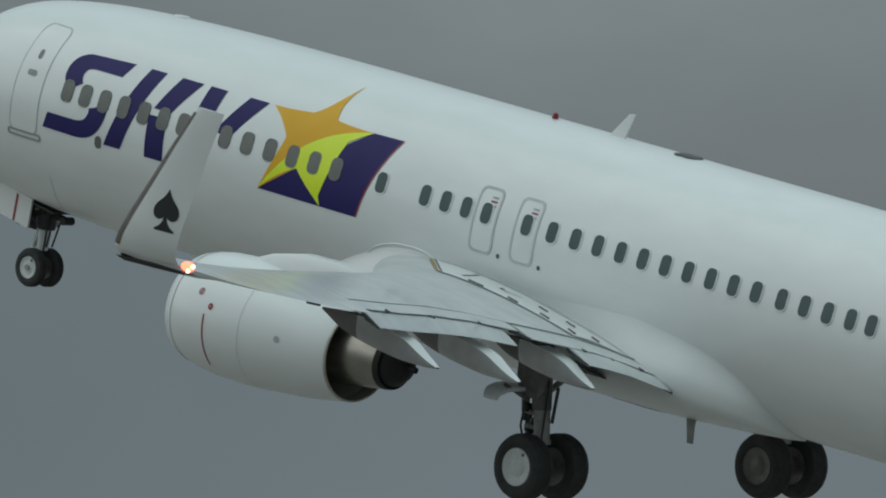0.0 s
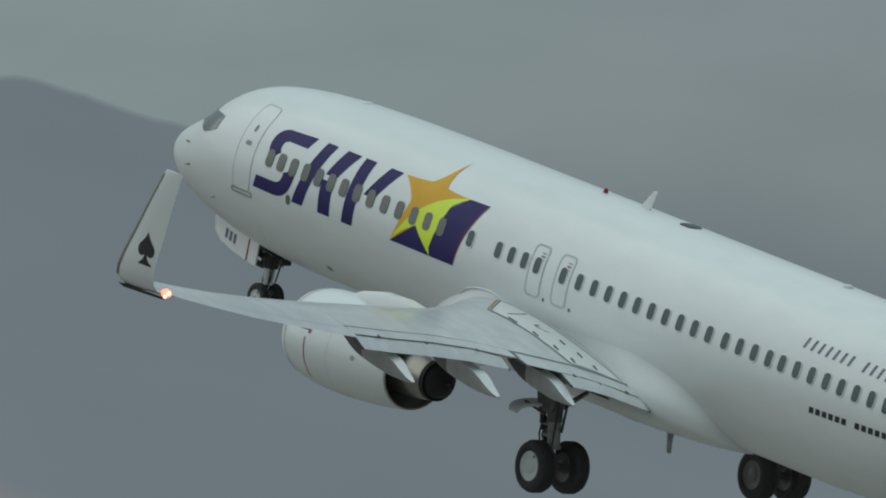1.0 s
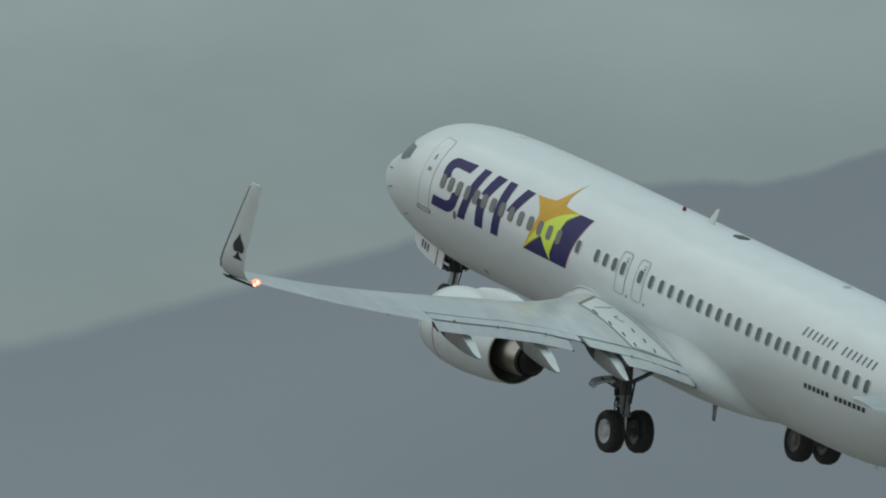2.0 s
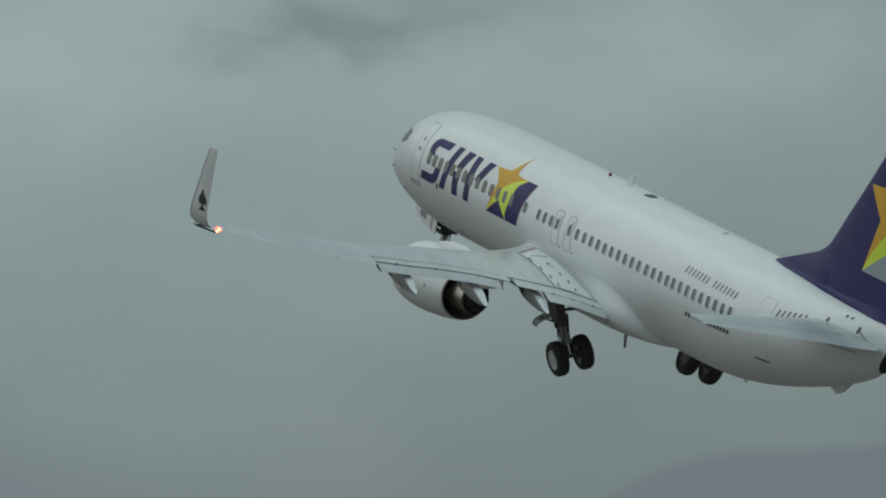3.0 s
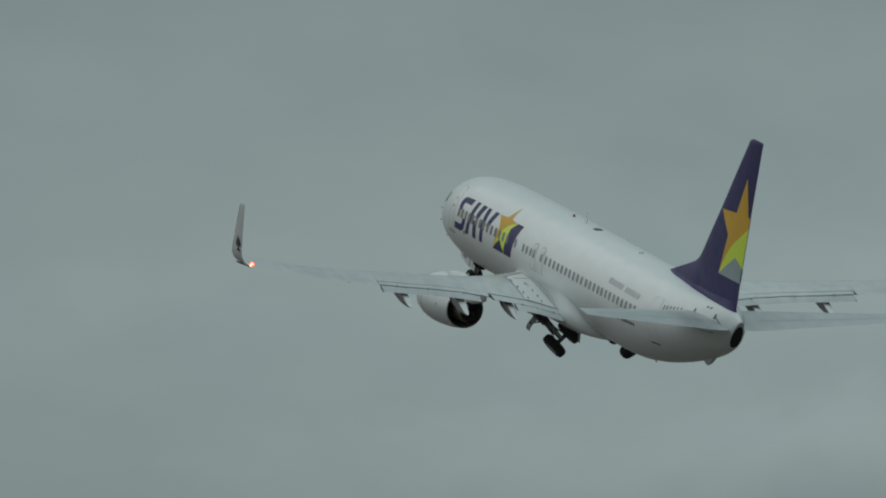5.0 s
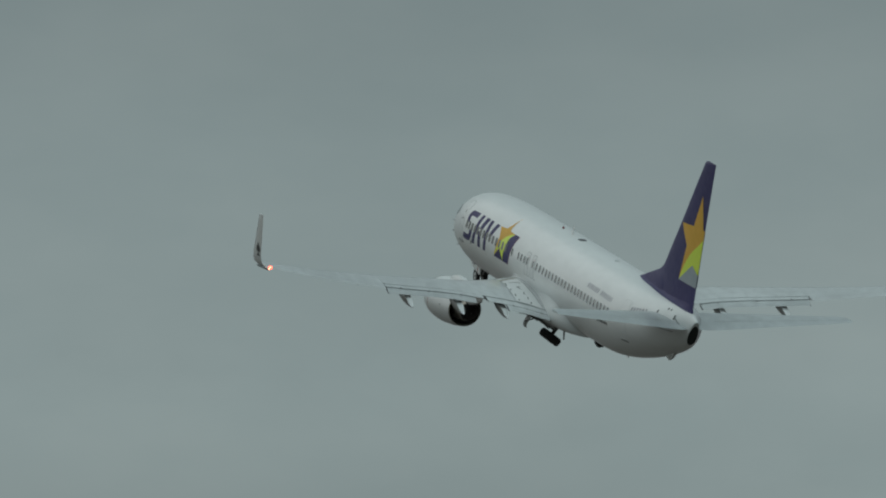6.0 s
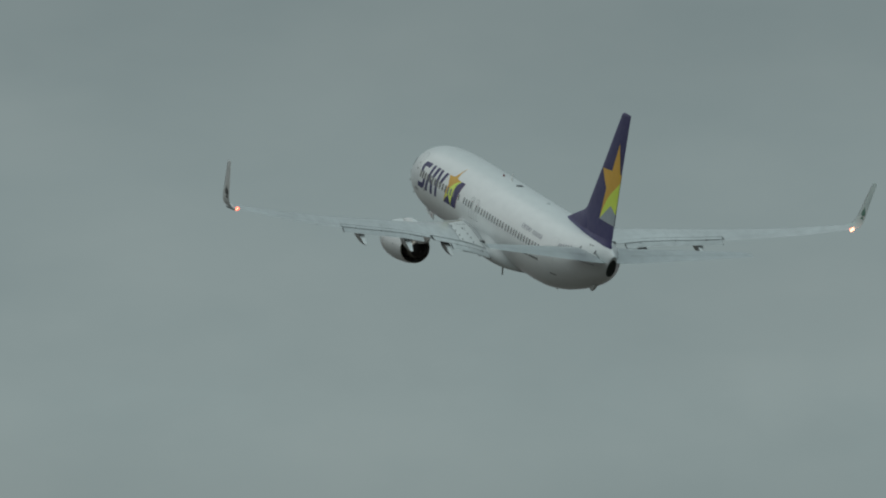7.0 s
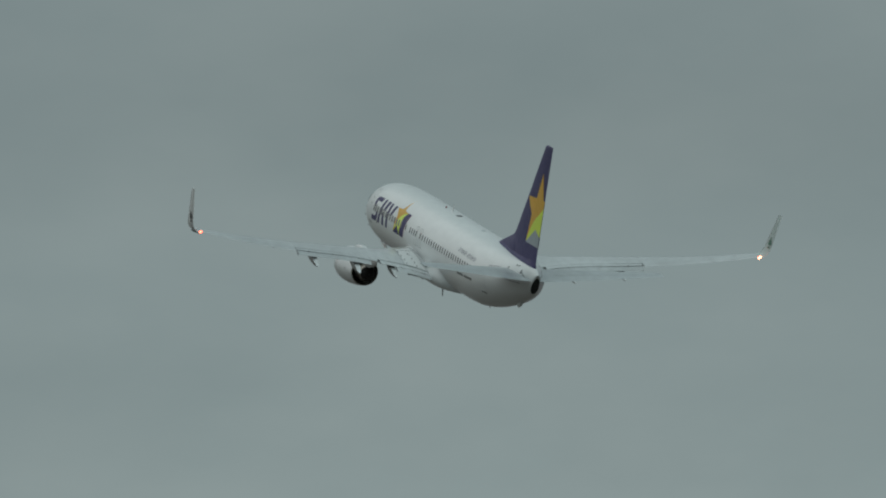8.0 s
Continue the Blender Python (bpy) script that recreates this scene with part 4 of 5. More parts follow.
def build_tail():
    rings = []
    for z in [1.4 + 0.15 * k for k in range(50)] + [8.8, 8.88, 8.95, 8.99]:
        le, te, half = FIN(z)
        a, b = [], []
        for k in range(41):
            u = (k / 40) ** 1.4
            h = foil(u, 0.12, 0.0)[0] / 0.06 * 0.5 * half
            a.append((-(le + (te - le) * u), h, z))
            b.append((-(le + (te - le) * u), -h, z))
        rings.append(a + b[:0:-1])
    fin = part("tail_fin", loft(rings), PURPLE, airplane, "tall purple tail fin with an orange and lime star")
    # dorsal fillet
    rings = []
    for s, top, half in ((28.75, 1.98, 0.02), (29.4, 2.17, 0.06), (30.4, 2.46, 0.10), (31.4, 2.75, 0.14), (31.8, 2.875, 0.16), (32.2, 3.08, 0.17), (32.45, 3.265, 0.165), (32.7, 3.50, 0.155), (32.9, 3.72, 0.14), (34.5, 3.72, 0.05)):
        rings.append([(-s, half * c, 1.6 + (top - 1.6) * q) for c, q in ((-1.3, 0), (-1.0, 0.4), (-0.6, 0.85), (0, 1), (0.6, 0.85), (1.0, 0.4), (1.3, 0))])
    part("dorsal_fillet", loft(rings), PURPLE, fin)
    # flared root where the fin runs out into the skin
    flare = smooth_table([(28.78, 0.03, 1.975), (29.6, 0.18, 2.16), (30.6, 0.25, 2.42), (32.1, 0.34, 2.52), (33.5, 0.40, 2.5), (34.8, 0.39, 2.45), (35.8, 0.32, 2.3), (36.6, 0.23, 2.1), (37.2, 0.06, 1.8)])
    rings = []
    for k in range(41):
        s = 28.78 + (37.2 - 28.78) * k / 40
        w, top = flare(s)
        h, bot, hw, zc = hull_at(s)
        side = []
        for q, up in ((1.0, -0.02), (1.0, 0.006), (0.8, 0.012), (0.6, 0.03), (0.42, 0.09), (0.3, 0.22)):
            z = zc + (h - zc) * math.sqrt(1 - (q * w / hw) ** 2)
            side.append((q * w, min(z + up, max(top, z + 0.004))))
        side.append((0.2 * w, max(top, h + 0.004)))
        rings.append([(-s, y, h2) for y, h2 in side] + [(-s, -y, h2) for y, h2 in side[::-1]])
    part("fin_root", loft(rings), PURPLE, fin)
    for sg in (1, -1):
        def on_fin(outline, out, size=0.35):
            bm = refine(bend(outline), size * 0.5)
            for v in bm.verts:
                v.co = fin_side(v.co.x, v.co.y, out, sg)
            return bm
        part("fin_star", on_fin([(37.67, 7.30), (36.70, 5.72), (35.01, 5.62), (35.92, 4.67), (35.15, 2.95), (35.90, 4.15, "c"), (37.26, 4.80), (37.7, 5.05, "c"), (38.07, 5.27), (38.18, 5.70), (37.98, 5.74)], 0.014),
             ORANGE, fin, "orange star on the fin")
        part("fin_star_lower", on_fin([(38.07, 5.27), (37.7, 5.05, "c"), (37.26, 4.80), (35.90, 4.15, "c"), (35.15, 2.95), (36.87, 3.88), (37.64, 3.52)], 0.014), LIME, fin, "lime lower half of the star")
        part("fin_star_base", on_fin([(35.15, 2.95), (36.87, 3.88), (37.64, 3.52), (37.50, 2.90)], 0.024), SILVER, fin, "silver grey base of the star")
        # tailplane
        rows = [(33.2, 37.35, 0.15, 0.96, 0.95), (33.5, 37.8, 0.6, 1.02, 1.00), (34.0, 38.1, 1.2, 1.09, 1.08), (35.65, 38.6, 3.6, 1.39, 1.38), (37.55, 39.2, 6.4, 1.74, 1.73), (37.98, 39.33, 7.0, 1.82, 1.82), (38.35, 39.38, 7.17, 1.84, 1.84)]
        stab = blade("tailplane", rows, TAIL_GREY, airplane, sg, "pale grey tailplane", 0.09)
        bm = bmesh.new()
        for (a0, a1, ya, za, zb), (b0, b1, yb, zc, zd) in zip(rows[2:6], rows[3:6]):
            pts = []
            for s0, s1, y, z0, z1, u in ((a0, a1, ya, za, zb, 0.68), (a0, a1, ya, za, zb, 0.69), (b0, b1, yb, zc, zd, 0.69), (b0, b1, yb, zc, zd, 0.68)):
                pts.append(bm.verts.new((-(s0 + (s1 - s0) * u), sg * y, z0 + (z1 - z0) * u + (foil(u, 0.09)[0] + 0.003) * (s1 - s0))))
            bm.faces.new(pts)
        part("elevator_gap", bm, SEAL, stab)
        for s, z in ((34.98, 1.22), (36.44, 1.24), (35.6, 1.56), (35.86, 1.56)):
            part("tail_vent", decal(rounded(s, z, s + 0.11, z + (0.20 if z < 1.5 else 0.07), 0.03), 0.012, sg), SHADE, airplane)
        # thin grey line for the shading under the tailplane root
        part("root_shade_line", decal(rounded(35.2, 0.66, 36.6, 0.70, 0.018), 0.008, sg), SEAL, airplane)
    # tail skid
    bm = loft([[(-33.75, c * 0.10, -0.86) for c in (-1, 1)] + [(-35.3, 0.09, -0.50), (-35.3, -0.09, -0.50)], [(-34.35, -0.05, -1.06), (-34.35, 0.05, -1.06), (-34.72, 0.05, -0.92), (-34.72, -0.05, -0.92)]])
    part("tail_skid", bm, PALE, airplane, "small wedge tail skid")


# ---- landing gear ----
def wheel(y, radius, width, parent, z, x, rim_side):
    """A tyre and its rim, on the axle at height z."""
    h = width / 2
    prof = [(-h * 0.80, radius * 0.56), (-h, radius * 0.66), (-h * 1.02, radius * 0.80), (-h * 0.86, radius * 0.93), (-h * 0.5, radius * 0.99)]
    for k in range(-3, 4):
        prof += [(h * 0.5 * k / 3.5 - 0.006, radius), (h * 0.5 * k / 3.5, radius * 0.978), (h * 0.5 * k / 3.5 + 0.006, radius)]
    prof += [(h * 0.5, radius * 0.99), (h * 0.86, radius * 0.93), (h * 1.02, radius * 0.80), (h, radius * 0.66), (h * 0.80, radius * 0.56)]
    part("tyre", lathe(prof, 44, (x, y, z), "y"), RUBBER, parent, "black rubber tyre")
    for q in (1, -1):
        rim = [(q * h * 0.72, radius * 0.58), (q * h * 0.92, radius * 0.565), (q * h * 0.80, radius * 0.50), (q * h * 0.72, radius * 0.30), (q * h * 0.86, radius * 0.22), (q * h * 0.90, radius * 0.10), (q * h * 0.90, 0.0)]
        part("rim", lathe(rim, 32, (x, y, z), "y"), RIM if q == rim_side else STRUT, parent, "pale grey wheel disc" if q == rim_side else "")
        if q == rim_side:
            part("valve", rod((x - radius * 0.18, y + q * h * 0.7, z + radius * 0.40), (x - radius * 0.18, y + q * h * 0.84, z + radius * 0.40), 0.03, 0.03, 8), SHADE, parent)


GEAR_AT = (-19.63, 2.93, -1.12)
NOSE_AT = (-4.0, 0.0, -1.45)


def build_main_gear(sg):
    gear = new("main_landing_gear")
    gear.parent = airplane
    gear.location = (GEAR_AT[0], sg * GEAR_AT[1], GEAR_AT[2])
    tagged(gear, "main landing gear leg with two wheels, folding inwards")
    part("strut", rod((0.46, 0, 0.15), (0.19, 0, -1.22), 0.215, 0.165, 20), STRUT, gear, "dark grey shock strut")
    bm = rod((0.21, 0, -1.10), (0.085, 0, -1.72), 0.15, 0.135, 20)
    rod((0.088, 0, -1.70), (0.075, 0, -1.78), 0.165, 0.165, 20, bm)
    part("lower_strut", bm, GEAR_GREY, gear, "weathered light grey lower strut")
    part("piston", rod((0.09, 0, -1.7), (0, 0, -2.15), 0.085, 0.085, 16), CHROME, gear)
    part("axle", rod((0, -0.6, -2.15), (0, 0.6, -2.15), 0.09, 0.09, 16), STRUT, gear)
    for q in (1, -1):
        wheel(q * 0.43, 0.565, 0.40, gear, -2.15, 0, sg if q == sg else 0)
    part("torque_link", plate([(0.30, -0.10, -1.38), (0.30, 0.10, -1.38), (0.47, 0.05, -1.80), (0.47, -0.05, -1.80)], 0.06), STRUT, gear)
    part("torque_link", plate([(0.14, -0.10, -2.08), (0.14, 0.10, -2.08), (0.47, 0.05, -1.80), (0.47, -0.05, -1.80)], 0.06), STRUT, gear)
    part("drag_brace", rod((0.30, 0, -0.9), (0.95, 0.0, 0.05), 0.06, 0.06), STEEL, gear)
    for a, b, r in (((0.52, 0.08, -0.5), (0.45, 0.1, -1.45), 0.035), ((0.46, -0.1, -0.6), (0.36, -0.12, -2.0), 0.022), ((0.05, 0.06, -0.7), (0.0, 0.1, -1.9), 0.018), ((0.50, 0.12, -1.0), (0.44, 0.12, -1.30), 0.07),
                    ((0.44, 0.02, -1.15), (0.40, 0.06, -1.62), 0.055), ((0.02, -0.14, -0.8), (-0.03, -0.06, -1.4), 0.03), ((0.40, -0.05, -1.2), (0.22, -0.2, -2.0), 0.022), ((0.56, 0.02, -0.85), (0.53, 0.1, -1.55), 0.02),
                    ((0.53, 0.1, -1.55), (0.30, 0.14, -1.95), 0.02)):
        part("hydraulic_line", rod(a, b, r, r, 8), BLACK, gear)
    for z, x in ((-0.98, 0.42), (-1.28, 0.38), (-1.52, 0.32)):
        part("line_clamp", rod((x + 0.10, 0.10, z), (x - 0.16, 0.0, z - 0.03), 0.05, 0.045, 8), STEEL, gear)
    rings = []
    for k in range(11):
        u = k / 10
        out, drop = -0.16 + 0.90 * math.sin(u * 1.5), 0.94 + 0.20 * u ** 3
        rings.append([(1.00 - 0.62 * v, sg * (out + 0.02 * q), -drop + 0.06 * q) for v, q in ((0.22 * u, 0), (1 - 0.28 * u, 0), (1 - 0.28 * u, 1), (0.22 * u, 1))])
    part("gear_door", loft(rings), PALE, gear, "small curved outer gear door")
    part("leg_fairing", plate([(0.72, sg * 0.20, 0.05), (-0.02, sg * 0.20, 0.05), (-0.02, sg * 0.20, -0.55), (0.02, sg * 0.20, -0.86), (0.12, sg * 0.20, -1.02), (0.54, sg * 0.20, -1.06), (0.68, sg * 0.20, -0.7)], 0.03), STRUT, gear, "dark grey leg fairing", smooth=False)
    part("door_link", rod((0.38, sg * 0.15, -1.1), (0.62, sg * 0.55, -0.86), 0.03), STRUT, gear)
    return gear


def build_brace(sg):
    """The folding side brace, hinged in the wheel bay."""
    return part("side_brace", rod((0, 0, 0), (-0.17, sg * 0.84, -0.40), 0.055, 0.06), GEAR_GREY, airplane, "grey folding side brace", at=Matrix.Translation((BRACE_AT[0], sg * BRACE_AT[1], BRACE_AT[2])))


BRACE_AT = (-19.13, 1.98, -1.74)


def build_nose_gear():
    gear = new("nose_landing_gear")
    gear.parent = airplane
    gear.location = NOSE_AT
    tagged(gear, "nose landing gear leg with twin wheels, folding forwards")
    part("strut", lathe([(0.1, 0.0), (0.1, 0.10), (-0.5, 0.10), (-0.95, 0.095), (-1.0, 0.12), (-1.10, 0.115), (-1.36, 0.10), (-1.38, 0)], 18, axis="z"), PALE, gear, "pale steel shock strut")
    part("piston", rod((0, 0, -1.0), (0, 0, -1.68), 0.055, 0.055, 14), CHROME, gear)
    part("axle", rod((0, -0.32, -1.68), (0, 0.32, -1.68), 0.05, 0.05, 14), STEEL, gear)
    for q in (1, -1):
        wheel(q * 0.20, 0.345, 0.20, gear, -1.68, 0, q)
    part("torque_link", plate([(0.09, -0.07, -1.02), (0.09, 0.07, -1.02), (0.24, 0.04, -1.34), (0.24, -0.04, -1.34)], 0.06), PALE, gear)
    part("torque_link", plate([(0.07, -0.07, -1.62), (0.07, 0.07, -1.62), (0.24, 0.04, -1.34), (0.24, -0.04, -1.34)], 0.06), PALE, gear)
    # the dark folding linkage that fills the mouth of the well
    for q in (1, -1):
        part("side_frame", plate([(0.60, q * 0.17, -0.55), (0.60, q * 0.17, -0.74), (0.16, q * 0.17, -0.80), (-0.12, q * 0.17, -0.70), (-0.12, q * 0.17, -0.50)], 0.05), SOOT, gear, smooth=False)
        part("lower_link", plate([(0.58, q * 0.16, -0.86), (0.56, q * 0.16, -1.00), (0.10, q * 0.13, -1.02), (0.10, q * 0.13, -0.90)], 0.05), SOOT, gear, smooth=False)
        part("side_post", rod((0.56, q * 0.16, -0.60), (0.56, q * 0.16, -0.98), 0.045), SOOT, gear)
        part("retraction_rod", rod((-0.28, q * 0.10, -0.72), (-0.16, q * 0.07, -1.28), 0.018, 0.018, 8), BLACK, gear)
    part("drag_brace", rod((0.30, 0.0, -0.62), (-0.52, 0.0, -0.74), 0.075, 0.06), SOOT, gear)
    part("brace_pin", rod((-0.52, -0.12, -0.74), (-0.52, 0.12, -0.74), 0.075), SOOT, gear)
    part("actuator", rod((0.52, 0.0, -0.72), (0.05, 0.0, -0.92), 0.07, 0.06), SOOT, gear)
    part("steering_box", lathe([(-0.62, 0.0), (-0.62, 0.20), (-0.98, 0.18), (-1.00, 0.0)], 14, axis="z"), BLACK, gear)
    for q in (1, -1):
        part("taxi_lamp", lathe([(0.02, 0.0), (0.0, 0.085), (-0.1, 0.07), (-0.12, 0.0)], 14, (0.12, q * 0.13, -0.62), "x"), STEEL, gear)
    part("hydraulic_line", rod((-0.1, 0.05, -0.3), (-0.09, 0.06, -1.5), 0.018, 0.018, 8), BLACK, gear)
    return gear


def build_belly():
    # flat sheet with the nose wheel well's shade as colour, and its two open doors
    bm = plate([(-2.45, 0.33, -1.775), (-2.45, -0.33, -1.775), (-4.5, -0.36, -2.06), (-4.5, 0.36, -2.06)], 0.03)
    part("nose_wheel_well", bm, WELL_SHADE, airplane, "flat dark sheet for the shade in the nose wheel well")
    for sg in (1, -1):
        def p(s, drop):
            return (-s, sg * (0.36 + 0.04 * drop), float(hull_at(s)[1]) + 0.03 - drop)
        low = [(2.12, 0.10), (2.2, 0.34), (2.45, 0.46), (3.0, 0.50), (3.95, 0.52)]
        d = part("nose_gear_door", plate([p(2.1, 0.0), *[p(s, h) for s, h in low], p(3.95, 0.0)], 0.035), WHITE, airplane, "white open nose gear door", smooth=False)
        part("door_stripe", plate([(x, y + sg * 0.022, z) for x, y, z in (p(3.55, 0.02), p(3.55, 0.50), p(3.60, 0.50), p(3.60, 0.02))], 0.008), RED, d, smooth=False)
        for k in range(3):
            s = 2.62 + 0.17 * k
            part("lettering_bar", plate([(x, y + sg * 0.022, z) for x, y, z in (p(s, 0.12), p(s, 0.33), p(s + 0.10, 0.33), p(s + 0.10, 0.12))], 0.008), INK, d, smooth=False)
    # main wheel wells and bays: flat sheets, the hollows' shade painted as dark colour
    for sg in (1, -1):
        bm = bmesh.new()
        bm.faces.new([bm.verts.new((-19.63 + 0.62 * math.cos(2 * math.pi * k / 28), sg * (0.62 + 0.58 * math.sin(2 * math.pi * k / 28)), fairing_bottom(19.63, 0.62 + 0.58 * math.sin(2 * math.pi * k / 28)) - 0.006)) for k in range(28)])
        part("wheel_well", bm, WELL_SHADE, airplane, "round flat sheet coloured dark for the wheel well's shade")
        part("gear_bay_shade", plate([(-18.95, sg * 1.9, -1.72), (-19.85, sg * 1.9, -1.72), (-19.75, sg * 3.2, -1.30), (-18.95, sg * 3.2, -1.30)], 0.02), WELL_SHADE, airplane)
    # masts, beacon and aerials
    part("blade_aerial", loft([[(-17.22, 0.02, 1.94), (-17.22, -0.02, 1.94), (-17.58, -0.02, 1.94), (-17.58, 0.02, 1.94)], [(-17.62, 0.008, 2.40), (-17.62, -0.008, 2.40), (-17.76, -0.008, 2.42), (-17.76, 0.008, 2.42)]]), WHITE, airplane, "white blade aerial")
    bm = lathe([(0.0, 0.055), (0.05, 0.055), (0.10, 0.04), (0.12, 0.0)], 16, (-15.9, 0, 1.96), "z")
    part("beacon", bm, RED, airplane, "dark red anti-collision beacon")
    part("satellite_aerial", lathe([(0.0, 0.24), (0.022, 0.23), (0.034, 0.16), (0.036, 0.0)], 24, (-19.12, 0, 1.965), "z", lambda w, a: 0.62 + 0.55 * abs(math.cos(w))), SHADE, airplane, "low dark oval aerial")
    part("crown_aerial", lathe([(0.0, 0.16), (0.03, 0.14), (0.045, 0.0)], 20, (-6.6, 0, float(hull_at(6.6)[0]) - 0.005), "z"), WHITE, airplane)
    part("crown_aerial", lathe([(0.0, 0.14), (0.07, 0.10), (0.10, 0.0)], 20, (-24.9, 0, 1.95), "z"), PALE, airplane)
    part("drain_mast", loft([[(-21.1, 1.22, -1.95), (-21.1, 1.18, -1.95), (-21.36, 1.18, -1.95), (-21.36, 1.22, -1.95)], [(-21.18, 1.23, -2.2), (-21.18, 1.19, -2.2), (-21.34, 1.19, -2.2), (-21.34, 1.23, -2.2)],
                             [(-21.26, 1.24, -2.50), (-21.26, 1.20, -2.50), (-21.37, 1.20, -2.50), (-21.37, 1.24, -2.50)]]), GEAR_GREY, airplane, "grey drain mast under the belly")
    part("belly_beacon", lathe([(0.0, 0.10), (-0.05, 0.10), (-0.12, 0.0)], 14, (-17.5, 0, -2.2), "z"), RED, airplane)
    part("belly_aerial", plate([(-27.6, 0, -2.0), (-27.9, 0, -2.0), (-27.92, 0, -2.13), (-27.8, 0, -2.13)], 0.02), WHITE, airplane)


# ---- far distance ----
def hills(name, label, table, radius, depth, az0, az1, mat, rough, seed, lift=0.0):
    """A range of hills: a crest line by bearing, falling towards the viewer in spurs and gullies."""
    crest = smooth_table(table)
    bm = bmesh.new()
    cols, rows = 900, 14
    uv = bm.loops.layers.uv.new("height")
    grid = []
    for i in range(cols + 1):
        az = az0 + (az1 - az0) * i / cols
        el = float(crest(az)[0]) + lift + rough * (noise.noise((az * 1.9, seed, 0)) + 0.5 * noise.noise((az * 6.0, seed, 3)) + 0.4 * noise.noise((az * 23.0, seed, 5)) + 0.3 * noise.noise((az * 60.0, seed, 7)))
        top = radius * math.tan(radians(el))
        line = []
        for j in range(rows + 1):
            v = j / rows
            r = radius - depth * (1 - v) + 60 * noise.noise((az * 1.2, v * 3, seed))
            z = top * (v ** 1.25) if j < rows else top
            line.append((bm.verts.new((r * math.sin(radians(az)), r * math.cos(radians(az)), z - 2)), (i / cols, v)))
        grid.append(line)
    for a, b in zip(grid, grid[1:]):
        for j in range(rows):
            quad = (a[j], b[j], b[j + 1], a[j + 1])
            f = bm.faces.new([q[0] for q in quad])
            f.smooth = True
            for loop, q in zip(f.loops, quad):
                loop[uv].uv = q[1]
    me = bpy.data.meshes.new(name)
    bm.to_mesh(me)
    bm.free()
    me.materials.append(mat)
    return tagged(new(name, me), label, "hills", kind="structure")


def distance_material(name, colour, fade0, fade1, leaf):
    """Wooded hills behind kilometres of damp air: haze painted as emission over dark woods, dissolving into mist at the
    crest.
    """
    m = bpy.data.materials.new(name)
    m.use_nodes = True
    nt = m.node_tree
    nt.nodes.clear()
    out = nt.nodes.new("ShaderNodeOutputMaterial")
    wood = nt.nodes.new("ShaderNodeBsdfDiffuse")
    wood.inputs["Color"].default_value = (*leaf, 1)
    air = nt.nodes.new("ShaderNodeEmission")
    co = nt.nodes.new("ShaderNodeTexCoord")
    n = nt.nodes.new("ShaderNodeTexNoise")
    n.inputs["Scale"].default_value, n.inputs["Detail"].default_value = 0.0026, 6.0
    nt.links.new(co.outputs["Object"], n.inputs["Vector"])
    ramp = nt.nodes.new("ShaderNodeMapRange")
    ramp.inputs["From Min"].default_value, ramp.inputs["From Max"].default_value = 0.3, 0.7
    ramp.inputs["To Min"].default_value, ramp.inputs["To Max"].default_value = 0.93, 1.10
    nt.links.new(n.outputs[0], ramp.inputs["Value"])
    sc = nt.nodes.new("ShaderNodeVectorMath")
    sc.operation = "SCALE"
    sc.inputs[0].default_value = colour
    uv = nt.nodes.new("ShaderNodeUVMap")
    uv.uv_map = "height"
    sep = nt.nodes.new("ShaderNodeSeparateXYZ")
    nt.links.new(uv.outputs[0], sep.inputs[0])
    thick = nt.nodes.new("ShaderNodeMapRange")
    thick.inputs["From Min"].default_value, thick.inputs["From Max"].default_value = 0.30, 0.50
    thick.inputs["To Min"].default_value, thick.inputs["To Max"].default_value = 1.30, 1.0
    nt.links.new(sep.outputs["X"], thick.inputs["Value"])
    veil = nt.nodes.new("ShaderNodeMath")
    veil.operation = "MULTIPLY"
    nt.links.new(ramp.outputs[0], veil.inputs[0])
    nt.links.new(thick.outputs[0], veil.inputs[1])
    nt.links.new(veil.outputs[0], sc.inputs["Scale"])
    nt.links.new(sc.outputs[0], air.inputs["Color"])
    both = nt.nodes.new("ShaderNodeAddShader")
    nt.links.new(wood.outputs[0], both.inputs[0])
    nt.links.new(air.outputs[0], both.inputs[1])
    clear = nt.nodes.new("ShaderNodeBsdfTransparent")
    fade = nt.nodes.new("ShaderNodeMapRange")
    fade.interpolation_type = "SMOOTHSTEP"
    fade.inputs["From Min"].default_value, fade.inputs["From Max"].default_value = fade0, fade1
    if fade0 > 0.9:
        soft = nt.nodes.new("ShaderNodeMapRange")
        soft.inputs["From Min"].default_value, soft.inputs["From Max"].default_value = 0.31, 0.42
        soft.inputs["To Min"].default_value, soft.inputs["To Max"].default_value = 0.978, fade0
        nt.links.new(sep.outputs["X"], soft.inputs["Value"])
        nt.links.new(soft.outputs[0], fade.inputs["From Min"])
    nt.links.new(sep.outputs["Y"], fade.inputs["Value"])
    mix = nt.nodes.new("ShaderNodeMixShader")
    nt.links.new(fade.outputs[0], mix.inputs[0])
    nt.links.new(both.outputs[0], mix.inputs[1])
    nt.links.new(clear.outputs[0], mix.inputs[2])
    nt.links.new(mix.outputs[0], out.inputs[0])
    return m


